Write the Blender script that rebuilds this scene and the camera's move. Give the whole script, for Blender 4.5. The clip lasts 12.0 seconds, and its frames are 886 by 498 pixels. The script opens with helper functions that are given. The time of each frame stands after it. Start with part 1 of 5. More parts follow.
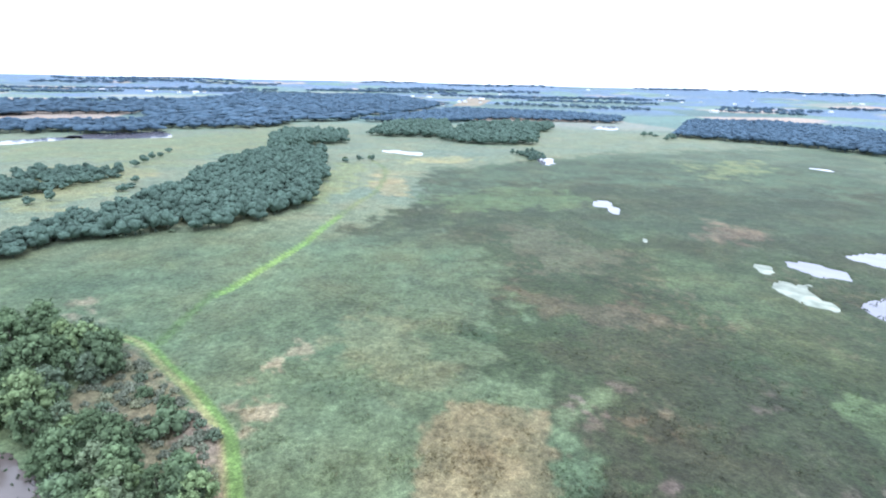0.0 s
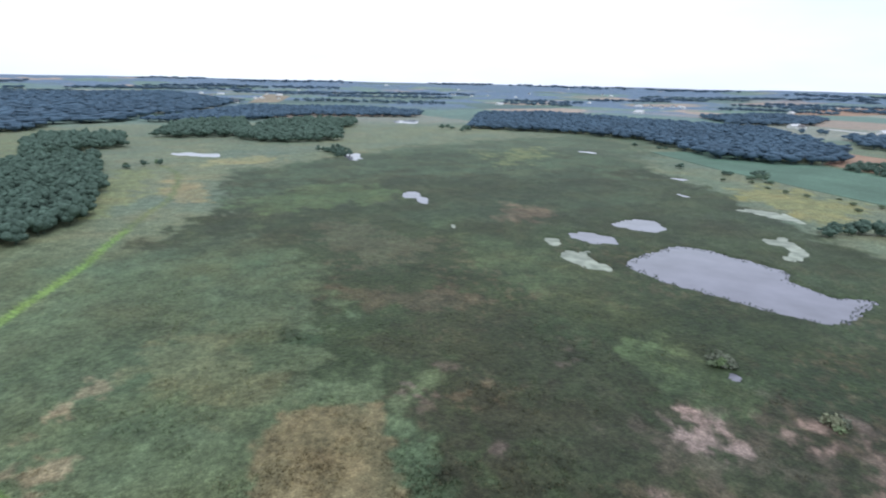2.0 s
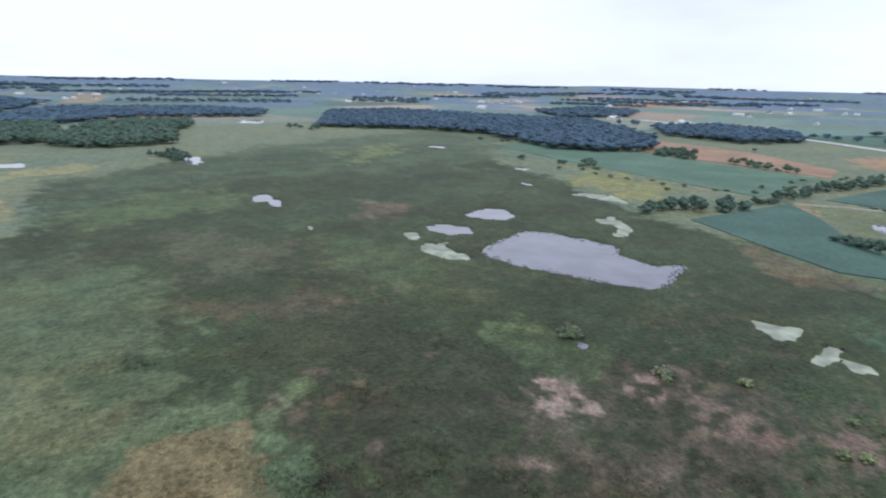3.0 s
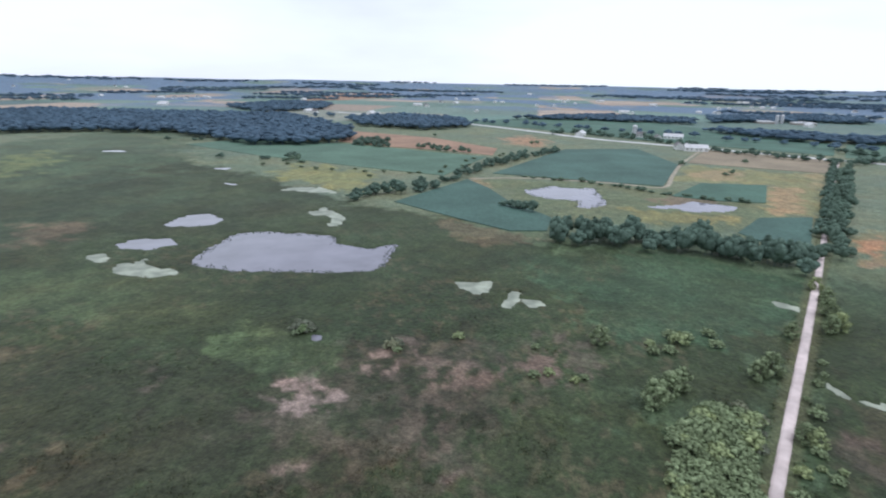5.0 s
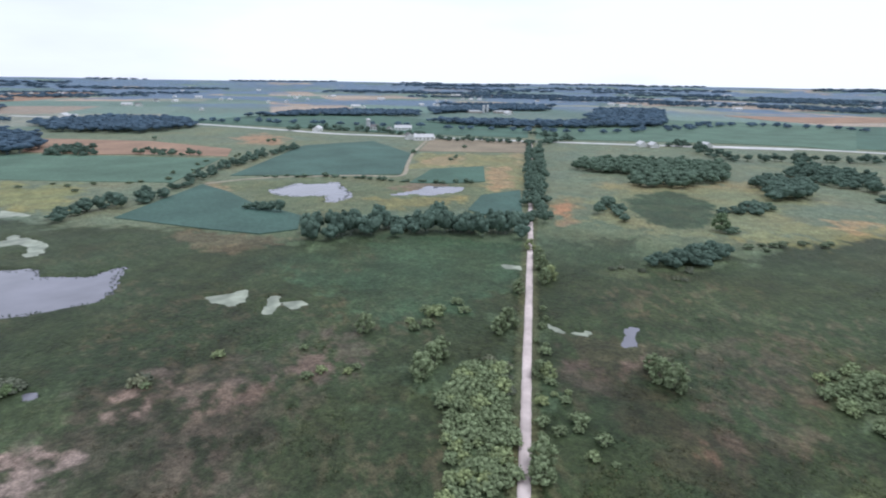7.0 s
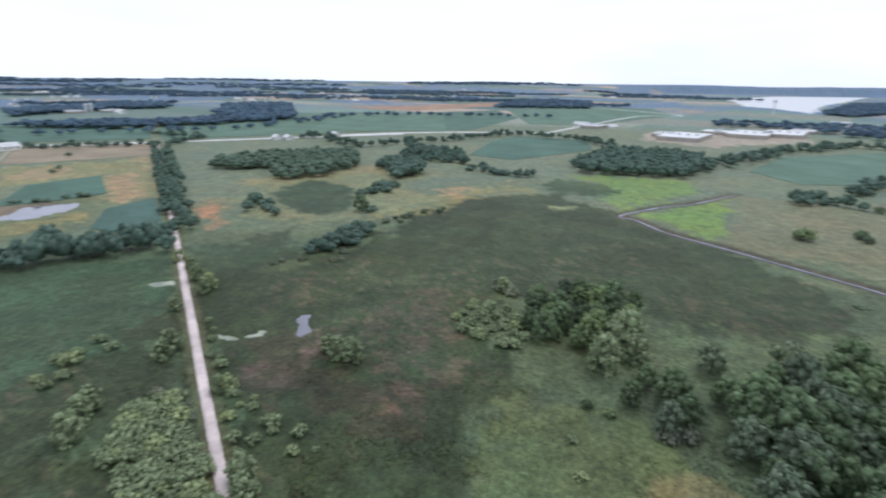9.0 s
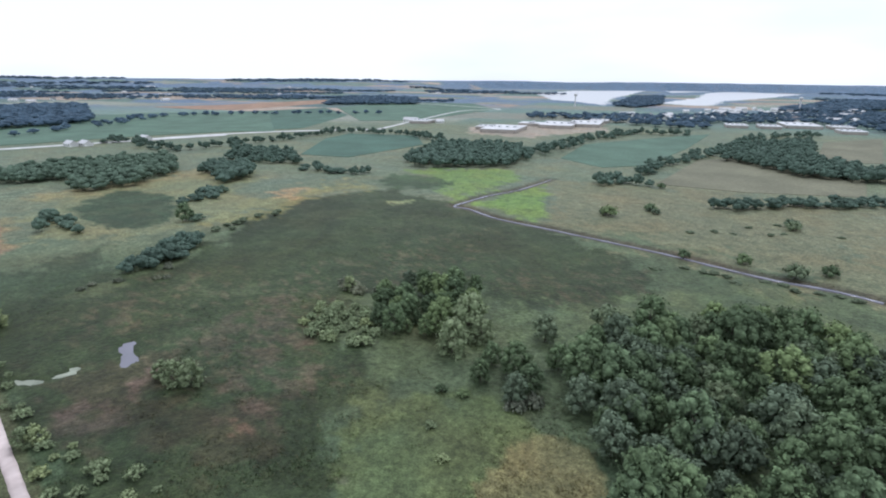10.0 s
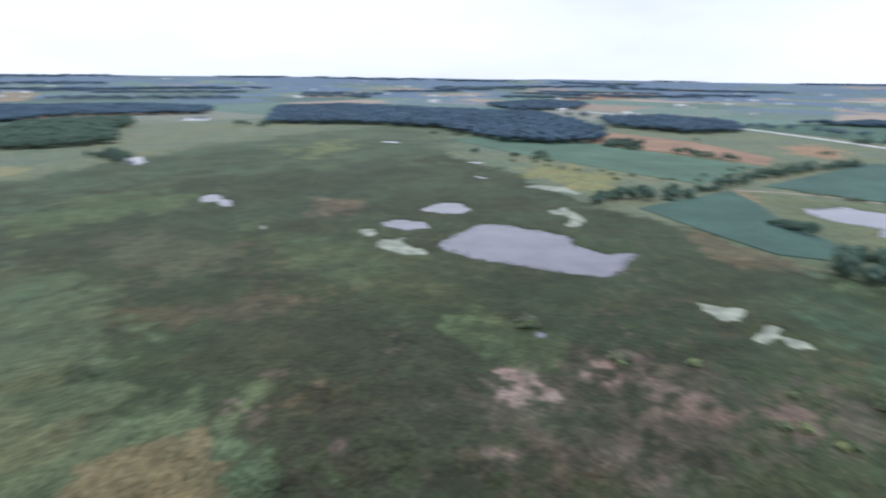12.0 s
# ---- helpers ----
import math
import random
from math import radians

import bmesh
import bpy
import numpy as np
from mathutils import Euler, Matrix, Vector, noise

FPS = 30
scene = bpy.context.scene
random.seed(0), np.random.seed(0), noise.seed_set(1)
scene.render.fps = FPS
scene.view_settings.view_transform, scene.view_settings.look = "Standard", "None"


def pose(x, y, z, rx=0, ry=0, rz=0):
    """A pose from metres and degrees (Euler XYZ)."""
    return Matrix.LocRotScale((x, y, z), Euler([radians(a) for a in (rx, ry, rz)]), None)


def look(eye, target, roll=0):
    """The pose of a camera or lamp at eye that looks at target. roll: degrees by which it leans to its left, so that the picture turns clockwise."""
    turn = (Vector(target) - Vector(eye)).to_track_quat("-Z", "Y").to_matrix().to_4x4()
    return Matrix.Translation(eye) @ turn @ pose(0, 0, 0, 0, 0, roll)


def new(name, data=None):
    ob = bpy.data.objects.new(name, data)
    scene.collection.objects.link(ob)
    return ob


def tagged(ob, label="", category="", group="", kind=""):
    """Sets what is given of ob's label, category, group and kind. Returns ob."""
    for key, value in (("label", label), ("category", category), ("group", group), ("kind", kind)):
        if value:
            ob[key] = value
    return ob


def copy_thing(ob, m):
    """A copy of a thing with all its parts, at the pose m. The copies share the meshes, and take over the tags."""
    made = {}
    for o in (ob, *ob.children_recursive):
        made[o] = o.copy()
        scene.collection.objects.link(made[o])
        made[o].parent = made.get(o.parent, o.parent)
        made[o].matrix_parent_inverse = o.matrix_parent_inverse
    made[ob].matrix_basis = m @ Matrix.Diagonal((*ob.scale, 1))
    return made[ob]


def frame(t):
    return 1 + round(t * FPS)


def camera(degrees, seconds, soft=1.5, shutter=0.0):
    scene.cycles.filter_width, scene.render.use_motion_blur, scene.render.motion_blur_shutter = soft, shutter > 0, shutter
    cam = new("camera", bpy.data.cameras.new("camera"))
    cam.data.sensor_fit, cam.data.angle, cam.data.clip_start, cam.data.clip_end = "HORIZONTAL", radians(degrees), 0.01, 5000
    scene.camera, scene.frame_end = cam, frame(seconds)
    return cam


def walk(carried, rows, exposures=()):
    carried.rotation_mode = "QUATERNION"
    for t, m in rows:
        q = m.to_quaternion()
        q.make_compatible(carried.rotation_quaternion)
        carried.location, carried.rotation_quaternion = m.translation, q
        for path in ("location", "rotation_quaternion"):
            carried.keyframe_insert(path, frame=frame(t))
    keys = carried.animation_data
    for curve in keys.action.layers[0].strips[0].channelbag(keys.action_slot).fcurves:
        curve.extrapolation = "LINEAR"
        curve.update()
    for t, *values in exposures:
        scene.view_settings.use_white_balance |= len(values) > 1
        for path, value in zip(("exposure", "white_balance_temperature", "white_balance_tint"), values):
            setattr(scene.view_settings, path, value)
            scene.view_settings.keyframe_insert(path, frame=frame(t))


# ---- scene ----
# A marsh with ponds, a gravel trail, woods and farmland, seen from a drone that hovers at 75 m and turns.
cam = camera(79.0, 12.0, soft=2.0, shutter=0.3)
EYE_HEIGHT = 75.0
# seconds, heading (0 is +y, negative turns to the right), pitch and roll in degrees
PATH = [
    (0, -0, -17.35, 1.38),
    (0.5, -0.25, -17.41, 1.5),
    (1, -5.97, -17.4, 1.45),
    (1.5, -14.07, -17.37, 1.28),
    (2, -20.25, -17.35, 1.31),
    (2.5, -27.88, -17.36, 1.17),
    (3, -35.71, -17.32, 1.15),
    (5, -66.4, -17.38, 1.11),
    (5.5, -73.14, -17.37, 1.03),
    (6, -79.95, -17.37, 1.03),
    (6.5, -86.91, -17.37, 0.89),
    (8.3, -112.5, -17.44, 0.92),
    (8.5, -116.6, -17.45, 0.91),
    (9, -130.29, -17.48, 0.72),
    (9.5, -144.42, -17.53, 0.51),
    (10, -147.72, -17.62, 0.53),
    (10.3, -147.5, -17.62, 0.45),
    (10.5, -146.44, -17.62, 0.39),
    (10.6, -143.4, -17.62, 0.45),
    (10.8, -136.9, -17.64, 0.6),
    (11, -124.85, -17.64, 0.6),
    (11.2, -107.27, -17.7, 0.82),
    (11.5, -81.07, -17.81, 1.08),
    (11.8, -56.26, -17.84, 0.75),
    (12, -40.53, -17.81, 0.71),
]
walk(cam, [(t, pose(0, 0, EYE_HEIGHT, 0, 0, yaw) @ pose(0, 0, 0, 90 + pitch) @ pose(0, 0, 0, 0, 0, roll))
           for t, yaw, pitch, roll in PATH],
     exposures=[(0, 1.12, 5300, 9), (0.5, 0.8, 5350, 9), (1.0, 0.55, 5450, 7), (1.5, 0.33, 5550, 7), (2.5, 0.0, 5650, 8.5), (12, 0.02, 5700, 9)])

# ---- sky and sun: a bright overcast day ----
world = bpy.data.worlds.new("overcast_sky")
scene.world = world
world.use_nodes = True
nt = world.node_tree
back = nt.nodes["Background"]
sky = nt.nodes.new("ShaderNodeTexSky")
sky.sky_type, sky.sun_disc = "NISHITA", False
sky.sun_elevation, sky.sun_rotation = radians(52), radians(200)
coord = nt.nodes.new("ShaderNodeTexCoord")
stretch = nt.nodes.new("ShaderNodeMapping")
stretch.inputs["Scale"].default_value = (1.0, 1.0, 4.5)
cloud = nt.nodes.new("ShaderNodeTexNoise")
cloud.inputs["Scale"].default_value, cloud.inputs["Detail"].default_value = 1.7, 5
tone = nt.nodes.new("ShaderNodeValToRGB")
tone.color_ramp.elements[0].position, tone.color_ramp.elements[0].color = 0.3, (0.93, 0.91, 1.0, 1)
tone.color_ramp.elements[1].position, tone.color_ramp.elements[1].color = 0.55, (1.12, 1.12, 1.12, 1)
dim = nt.nodes.new("ShaderNodeVectorMath")
dim.operation = "SCALE"
dim.inputs["Scale"].default_value = 0.1
cover_mix = nt.nodes.new("ShaderNodeMix")
cover_mix.data_type = "RGBA"
cover_mix.inputs[0].default_value = 0.93
nt.links.new(coord.outputs["Generated"], stretch.inputs["Vector"])
nt.links.new(stretch.outputs["Vector"], cloud.inputs["Vector"])
nt.links.new(cloud.outputs["Fac"], tone.inputs["Fac"])
nt.links.new(sky.outputs["Color"], dim.inputs[0])
nt.links.new(dim.outputs["Vector"], cover_mix.inputs[6])
nt.links.new(tone.outputs["Color"], cover_mix.inputs[7])
nt.links.new(cover_mix.outputs[2], back.inputs["Color"])
back.inputs["Strength"].default_value = 1.0
sun = new("sun", bpy.data.lights.new("sun", "SUN"))
sun.data.energy, sun.data.angle, sun.data.color = 1.0, radians(14), (1.0, 0.96, 0.9)
sun.matrix_world = look((0, 0, 400), (-60, 160, 0))


# ---- materials ----
def material(name, rough=0.8, spec=0.3):
    m = bpy.data.materials.new(name)
    m.use_nodes = True
    b = m.node_tree.nodes["Principled BSDF"]
    b.inputs["Roughness"].default_value = rough
    b.inputs["Specular IOR Level"].default_value = spec
    return m, m.node_tree, b


def noise_node(tree, scale, detail=3.0, space="Object"):
    c = tree.nodes.new("ShaderNodeTexCoord")
    n = tree.nodes.new("ShaderNodeTexNoise")
    n.inputs["Scale"].default_value, n.inputs["Detail"].default_value = scale, detail
    tree.links.new(c.outputs[space], n.inputs["Vector"])
    return n.outputs["Fac"]


def spread(tree, value, low, high, lo_in=0.3, hi_in=0.7):
    r = tree.nodes.new("ShaderNodeMapRange")
    r.inputs["From Min"].default_value, r.inputs["From Max"].default_value = lo_in, hi_in
    r.inputs["To Min"].default_value, r.inputs["To Max"].default_value = low, high
    tree.links.new(value, r.inputs["Value"])
    return r.outputs["Result"]


def times(tree, colour, value):
    v = tree.nodes.new("ShaderNodeVectorMath")
    v.operation = "SCALE"
    tree.links.new(colour, v.inputs[0])
    tree.links.new(value, v.inputs["Scale"])
    return v.outputs["Vector"]


def blend(tree, fac, a, b):
    x = tree.nodes.new("ShaderNodeMix")
    x.data_type = "RGBA"
    for sock, val in ((x.inputs[0], fac), (x.inputs[6], a), (x.inputs[7], b)):
        if isinstance(val, (tuple, float)):
            sock.default_value = val
        else:
            tree.links.new(val, sock)
    return x.outputs[2]


def bump(tree, bsdf, height, strength, distance):
    n = tree.nodes.new("ShaderNodeBump")
    n.inputs["Strength"].default_value, n.inputs["Distance"].default_value = strength, distance
    tree.links.new(height, n.inputs["Height"])
    tree.links.new(n.outputs["Normal"], bsdf.inputs["Normal"])


def thin(tree, bsdf, colour, share):
    """Lets light through thin leaves and blades."""
    back_light = tree.nodes.new("ShaderNodeBsdfTranslucent")
    both = tree.nodes.new("ShaderNodeMixShader")
    both.inputs[0].default_value = share
    tree.links.new(colour, back_light.inputs["Color"])
    tree.links.new(bsdf.outputs[0], both.inputs[1])
    tree.links.new(back_light.outputs[0], both.inputs[2])
    tree.links.new(both.outputs[0], tree.nodes["Material Output"].inputs["Surface"])


def covered(name, fine=1.0, through_light=0.0):
    """Vegetation whose base colour is the mesh's own 'cover' attribute, broken up at three sizes."""
    m, t, b = material(name, 0.75, 0.25)
    a = t.nodes.new("ShaderNodeAttribute")
    a.attribute_name = "cover"
    small, mid, large = noise_node(t, 0.8, 5), noise_node(t, 0.16, 4), noise_node(t, 0.03, 3)
    blades, clumps = noise_node(t, 2.6, 4), noise_node(t, 0.6, 3)
    c = times(t, a.outputs["Color"], spread(t, small, 1 - 0.28 * fine, 1 + 0.28 * fine))
    c = times(t, c, spread(t, blades, 1 - 0.36 * fine, 1 + 0.36 * fine))
    c = times(t, c, spread(t, clumps, 1 - 0.13 * fine, 1 + 0.12 * fine, 0.42, 0.58))
    c = times(t, c, spread(t, mid, 0.8, 1.2))
    dry = t.nodes.new("ShaderNodeVectorMath")
    dry.operation = "MULTIPLY"
    dry.inputs[1].default_value = (1.3, 1.03, 0.92)
    t.links.new(c, dry.inputs[0])
    c = blend(t, spread(t, large, 0.0, 0.6, 0.45, 0.7), c, dry.outputs["Vector"])
    t.links.new(c, b.inputs["Base Color"])
    bump(t, b, small, 0.8, 0.7)
    if through_light:
        thin(t, b, c, through_light)
    return m


def plain(name, dark, light, scale, rough=0.8, spec=0.3, relief=0.0, vary=0.0, metallic=0.0, detail=4.0):
    """A surface between two base colours, mottled at two sizes, with an offset for each object."""
    m, t, b = material(name, rough, spec)
    b.inputs["Metallic"].default_value = metallic
    n1, n2 = noise_node(t, scale, detail), noise_node(t, scale * 0.17, 2.0)
    c = blend(t, spread(t, n1, 0.0, 1.0), (*dark, 1), (*light, 1))
    c = times(t, c, spread(t, n2, 0.82, 1.18))
    if vary:
        o = t.nodes.new("ShaderNodeObjectInfo")
        c = times(t, c, spread(t, o.outputs["Random"], 1 - vary, 1 + vary, 0.0, 1.0))
    t.links.new(c, b.inputs["Base Color"])
    if relief:
        bump(t, b, n1, 0.5, relief)
    return m


def foliage(name, dark, light, vary=0.25, lump=0.35, grain_depth=0.8):
    m, t, b = material(name, 0.85, 0.12)
    g = t.nodes.new("ShaderNodeNewGeometry")
    o = t.nodes.new("ShaderNodeObjectInfo")
    c = blend(t, g.outputs["Random Per Island"], (*dark, 1), (*light, 1))
    c = times(t, c, spread(t, o.outputs["Random"], 1 - vary, 1 + vary, 0.0, 1.0))
    c = times(t, c, spread(t, noise_node(t, lump, 2), 0.78, 1.22))
    grain = noise_node(t, 1.1, 4)
    c = times(t, c, spread(t, grain, 0.6, 1.4))
    bump(t, b, grain, 0.7, grain_depth)
    # a few plants are yellower than the rest
    warm = t.nodes.new("ShaderNodeVectorMath")
    warm.operation = "MULTIPLY"
    warm.inputs[1].default_value = (1.3, 1.16, 0.85)
    t.links.new(c, warm.inputs[0])
    c = blend(t, spread(t, o.outputs["Random"], 0.0, 0.5, 0.72, 1.0), c, warm.outputs["Vector"])
    t.links.new(c, b.inputs["Base Color"])
    return m


def crop(name, colour, angle, width):
    """A sown field: rows along one direction, patchy growth."""
    m, t, b = material(name, 0.8, 0.25)
    c = t.nodes.new("ShaderNodeTexCoord")
    r = t.nodes.new("ShaderNodeMapping")
    r.inputs["Rotation"].default_value = (0, 0, radians(angle))
    w = t.nodes.new("ShaderNodeTexWave")
    w.inputs["Scale"].default_value, w.inputs["Distortion"].default_value = 0.31 / width, 1.2
    t.links.new(c.outputs["Object"], r.inputs["Vector"])
    t.links.new(r.outputs["Vector"], w.inputs["Vector"])
    base = t.nodes.new("ShaderNodeRGB")
    base.outputs[0].default_value = (*colour, 1)
    k = times(t, base.outputs[0], spread(t, w.outputs["Fac"], 0.92, 1.06, 0.0, 1.0))
    k = times(t, k, spread(t, noise_node(t, 0.02, 4), 0.75, 1.25))
    k = times(t, k, spread(t, noise_node(t, 0.6, 3), 0.8, 1.2))
    t.links.new(k, b.inputs["Base Color"])
    return m


def water(name, colour, rough, ripple=0.15):
    m, t, b = material(name, rough, 0.5)
    c = blend(t, spread(t, noise_node(t, 0.05, 4), 0.0, 1.0), (*colour, 1), tuple(v * 1.5 for v in colour) + (1,))
    t.links.new(c, b.inputs["Base Color"])
    bump(t, b, noise_node(t, 1.2, 3), ripple, 0.05)
    return m


GROUND = covered("marsh_and_meadow")
TUFT = covered("grass_blades", 0.5, 0.5)
WATER = water("still_water", (0.13, 0.125, 0.15), 0.1)
# lake base colour is paled to stand for sky reflected at a low angle
LAKE = water("sky_paled_lake", (0.36, 0.36, 0.38), 0.3, 0.02)
MUDDY = water("brown_water", (0.1, 0.082, 0.075), 0.1)
DUCKWEED = plain("duckweed", (0.13, 0.15, 0.11), (0.38, 0.4, 0.31), 0.16, 0.55, 0.5)
GRAVEL = plain("pale_gravel", (0.51, 0.42, 0.4), (0.63, 0.535, 0.51), 0.5, 0.9, 0.2, 0.05)
ASPHALT = plain("worn_concrete", (0.5, 0.49, 0.48), (0.62, 0.61, 0.6), 0.3, 0.8)
BARK = plain("bark", (0.06, 0.05, 0.04), (0.14, 0.12, 0.1), 3.0, 0.9, 0.2, 0.05)
LEAF = [foliage("oak_leaves", (0.096, 0.134, 0.074), (0.126, 0.174, 0.094), 0.28),
        foliage("maple_leaves", (0.1, 0.14, 0.074), (0.142, 0.196, 0.1), 0.3),
        foliage("cottonwood_leaves", (0.102, 0.134, 0.09), (0.142, 0.182, 0.118), 0.28)]
WILLOW = foliage("willow_leaves", (0.18, 0.225, 0.12), (0.26, 0.31, 0.175), 0.18)
SCRUB = foliage("grey_scrub_twigs", (0.12, 0.14, 0.095), (0.2, 0.21, 0.155))
LOW_BRUSH = foliage("low_brush_leaves", (0.09, 0.115, 0.07), (0.125, 0.15, 0.095), 0.12, 0.1)
WOODS = foliage("wood_canopy", (0.08, 0.118, 0.092), (0.096, 0.14, 0.108), 0.12, 0.1, 0.5)
# canopy colour pushed towards blue to stand for haze over far woods
HAZE_FARWOOD = foliage("haze_blued_far_canopy", (0.076, 0.116, 0.16), (0.086, 0.13, 0.177), 0.12, 0.02, 0.25)
DEADWOOD = plain("bleached_dead_wood", (0.3, 0.27, 0.25), (0.45, 0.42, 0.39), 2.0, 0.9)
LANE = plain("dusty_farm_lane", (0.26, 0.23, 0.17), (0.36, 0.32, 0.25), 0.3, 0.9)
WHITE_ROOF = plain("white_metal_roof", (0.52, 0.51, 0.52), (0.7, 0.69, 0.7), 0.2, 0.5)
GREY_ROOF = plain("grey_shingles", (0.12, 0.11, 0.11), (0.22, 0.21, 0.21), 0.8, 0.9)
WHITE_WALL = plain("white_siding", (0.6, 0.6, 0.58), (0.8, 0.8, 0.78), 0.6, 0.6)
TAN_WALL = plain("tan_block_wall", (0.3, 0.27, 0.24), (0.4, 0.37, 0.33), 0.5, 0.8)
PANE = plain("window_glass", (0.03, 0.035, 0.04), (0.06, 0.065, 0.07), 0.5, 0.08, 0.5)
STEEL = plain("galvanised_steel", (0.45, 0.46, 0.48), (0.6, 0.61, 0.63), 0.5, 0.4, 0.5, 0.0, 0.0, 0.6)


# ---- shape helpers ----
def hashed(ix, iy, seed):
    v = np.sin(ix * 127.1 + iy * 311.7 + seed * 74.7) * 43758.5453
    return v - np.floor(v)


def value_noise(x, y, seed=0):
    ix, iy = np.floor(x), np.floor(y)
    fx, fy = x - ix, y - iy
    fx, fy = fx * fx * (3 - 2 * fx), fy * fy * (3 - 2 * fy)
    a = hashed(ix, iy, seed) * (1 - fx) + hashed(ix + 1, iy, seed) * fx
    b = hashed(ix, iy + 1, seed) * (1 - fx) + hashed(ix + 1, iy + 1, seed) * fx
    return a * (1 - fy) + b * fy


def fbm(x, y, size, seed=0, octaves=4):
    total, amp, norm = 0.0, 1.0, 0.0
    for k in range(octaves):
        total = total + amp * value_noise(x / size, y / size, seed + 7 * k)
        norm, amp, size = norm + amp, amp * 0.55, size * 0.47
    return total / norm


def step(v, a, b):
    u = np.clip((v - a) / (b - a), 0, 1)
    return u * u * (3 - 2 * u)


def inside(x, y, outline):
    """Signed distance to a closed outline, positive inside."""
    best, odd = np.full(np.shape(x), 1e9), np.zeros(np.shape(x), bool)
    for (ax, ay), (bx, by) in zip(outline, outline[1:] + outline[:1]):
        ex, ey = bx - ax, by - ay
        k = np.clip(((x - ax) * ex + (y - ay) * ey) / max(ex * ex + ey * ey, 1e-9), 0, 1)
        best = np.minimum(best, np.hypot(x - ax - k * ex, y - ay - k * ey))
        if ey:
            odd ^= ((ay > y) != (by > y)) & (x < ax + (y - ay) * ex / ey)
    return np.where(odd, best, -best)


def near_line(x, y, line):
    best = np.full(np.shape(x), 1e9)
    for (ax, ay), (bx, by) in zip(line, line[1:]):
        ex, ey = bx - ax, by - ay
        k = np.clip(((x - ax) * ex + (y - ay) * ey) / max(ex * ex + ey * ey, 1e-9), 0, 1)
        best = np.minimum(best, np.hypot(x - ax - k * ex, y - ay - k * ey))
    return best


def rounded(points, closed=False, steps=5):
    """A smooth line through a few plan points."""
    n, out = len(points), []
    get = (lambda i: points[i % n]) if closed else (lambda i: points[min(max(i, 0), n - 1)])
    for i in range(n if closed else n - 1):
        p = [np.array(get(i + k), float) for k in (-1, 0, 1, 2)]
        for s in range(steps):
            u = s / steps
            out.append(tuple(0.5 * (2 * p[1] + (p[2] - p[0]) * u + (2 * p[0] - 5 * p[1] + 4 * p[2] - p[3]) * u * u
                                    + (3 * p[1] - p[0] - 3 * p[2] + p[3]) * u ** 3)))
    return out if closed else out + [tuple(points[-1])]


def horizon_rim(x, y):
    """Far farmland is lifted to a low rim so it meets the camera's horizon."""
    d, a = np.hypot(x, y), np.arctan2(y, x)
    # the rim stays flat over the lakes' bearing to keep them in view
    basin = step(np.abs(np.mod(a + radians(81) + math.pi, math.tau) - math.pi), radians(18), radians(26))
    rise = step(d, 4450 - 1450 * basin, 4650)
    return rise * (50 + 9 * value_noise(a * 9 + 40, 0 * a, 3) + 3 * value_noise(a * 40 + 90, 0 * a, 4))


def mesh_from(name, verts, faces, mat, tint=None):
    me = bpy.data.meshes.new(name)
    verts, faces = np.asarray(verts, np.float32), np.asarray(faces, np.int32)
    me.vertices.add(len(verts))
    me.vertices.foreach_set("co", verts.ravel())
    me.loops.add(faces.size)
    me.loops.foreach_set("vertex_index", faces.ravel())
    me.polygons.add(len(faces))
    me.polygons.foreach_set("loop_start", np.arange(len(faces), dtype=np.int32) * faces.shape[1])
    if tint is not None:
        att = me.attributes.new("cover", "FLOAT_COLOR", "POINT")
        att.data.foreach_set("color", np.c_[tint, np.ones(len(tint))].astype(np.float32).ravel())
    me.update()
    me.validate()
    me.materials.append(mat)
    return me


def part(name, bm, mat, parent, label=""):
    me = bpy.data.meshes.new(name)
    bm.to_mesh(me)
    bm.free()
    me.materials.append(mat)
    ob = new(name, me)
    ob.parent = parent
    return tagged(ob, label) if label else ob


# ---- plan: water ----
PONDS = []


def pond(name, outline, mat, label):
    PONDS.append((name, outline, mat, label))


pond("pond", [(152.1, 180.2), (172.2, 191.2), (196.6, 197.5), (207.4, 182.2), (210.8, 162.1), (212.7, 151.5), (204.3, 145.1), (204.4, 127.4), (215.5, 117.3), (200.4, 114.3), (190.1, 109.4), (177.7, 109.4), (172.3, 118.3), (165.3, 134.1), (153.4, 158.2)], WATER, "wide open marsh pond mirroring the overcast sky")
pond("pond", [(185, 244), (211, 248), (221, 243), (214, 227), (204.5, 218.9), (196, 230)], WATER, "open marsh pool among dark sedges")
pond("pond", [(155.4, 232.7), (165.5, 232.9), (174.9, 219.5), (169.7, 209.6), (157.3, 214.4), (153, 226.2)], WATER, "small pool with duckweed edges")
pond("pond", [(129.3, 202.8), (136.8, 206), (147.2, 203.4), (141.6, 194.4), (143.7, 177.9), (142.2, 173.5), (134, 182.9)], DUCKWEED, "shallow pool covered with pale duckweed")
pond("pond", [(138.5, 226.8), (146.3, 225.9), (141.5, 216), (134.4, 214.8)], DUCKWEED, "small pool covered with pale duckweed")
pond("pond", [(295, 252), (306, 250), (315, 234), (304, 215), (297, 225)], DUCKWEED, "narrow pool of pale algae in the sedges")
pond("pond", [(247, 201), (252, 192), (263, 194), (256, 184), (246.7, 169.2), (235, 163.2), (226, 168.2), (236.1, 170.1), (246, 178), (245, 187)], DUCKWEED, "winding narrow slough with pale duckweed")
pond("pond", [(182, 74.9), (184.2, 70.4), (190.5, 60.3), (181.6, 59.7), (174.3, 61.7), (175.8, 67.6)], DUCKWEED, "three-cornered pool covered with pale algae")
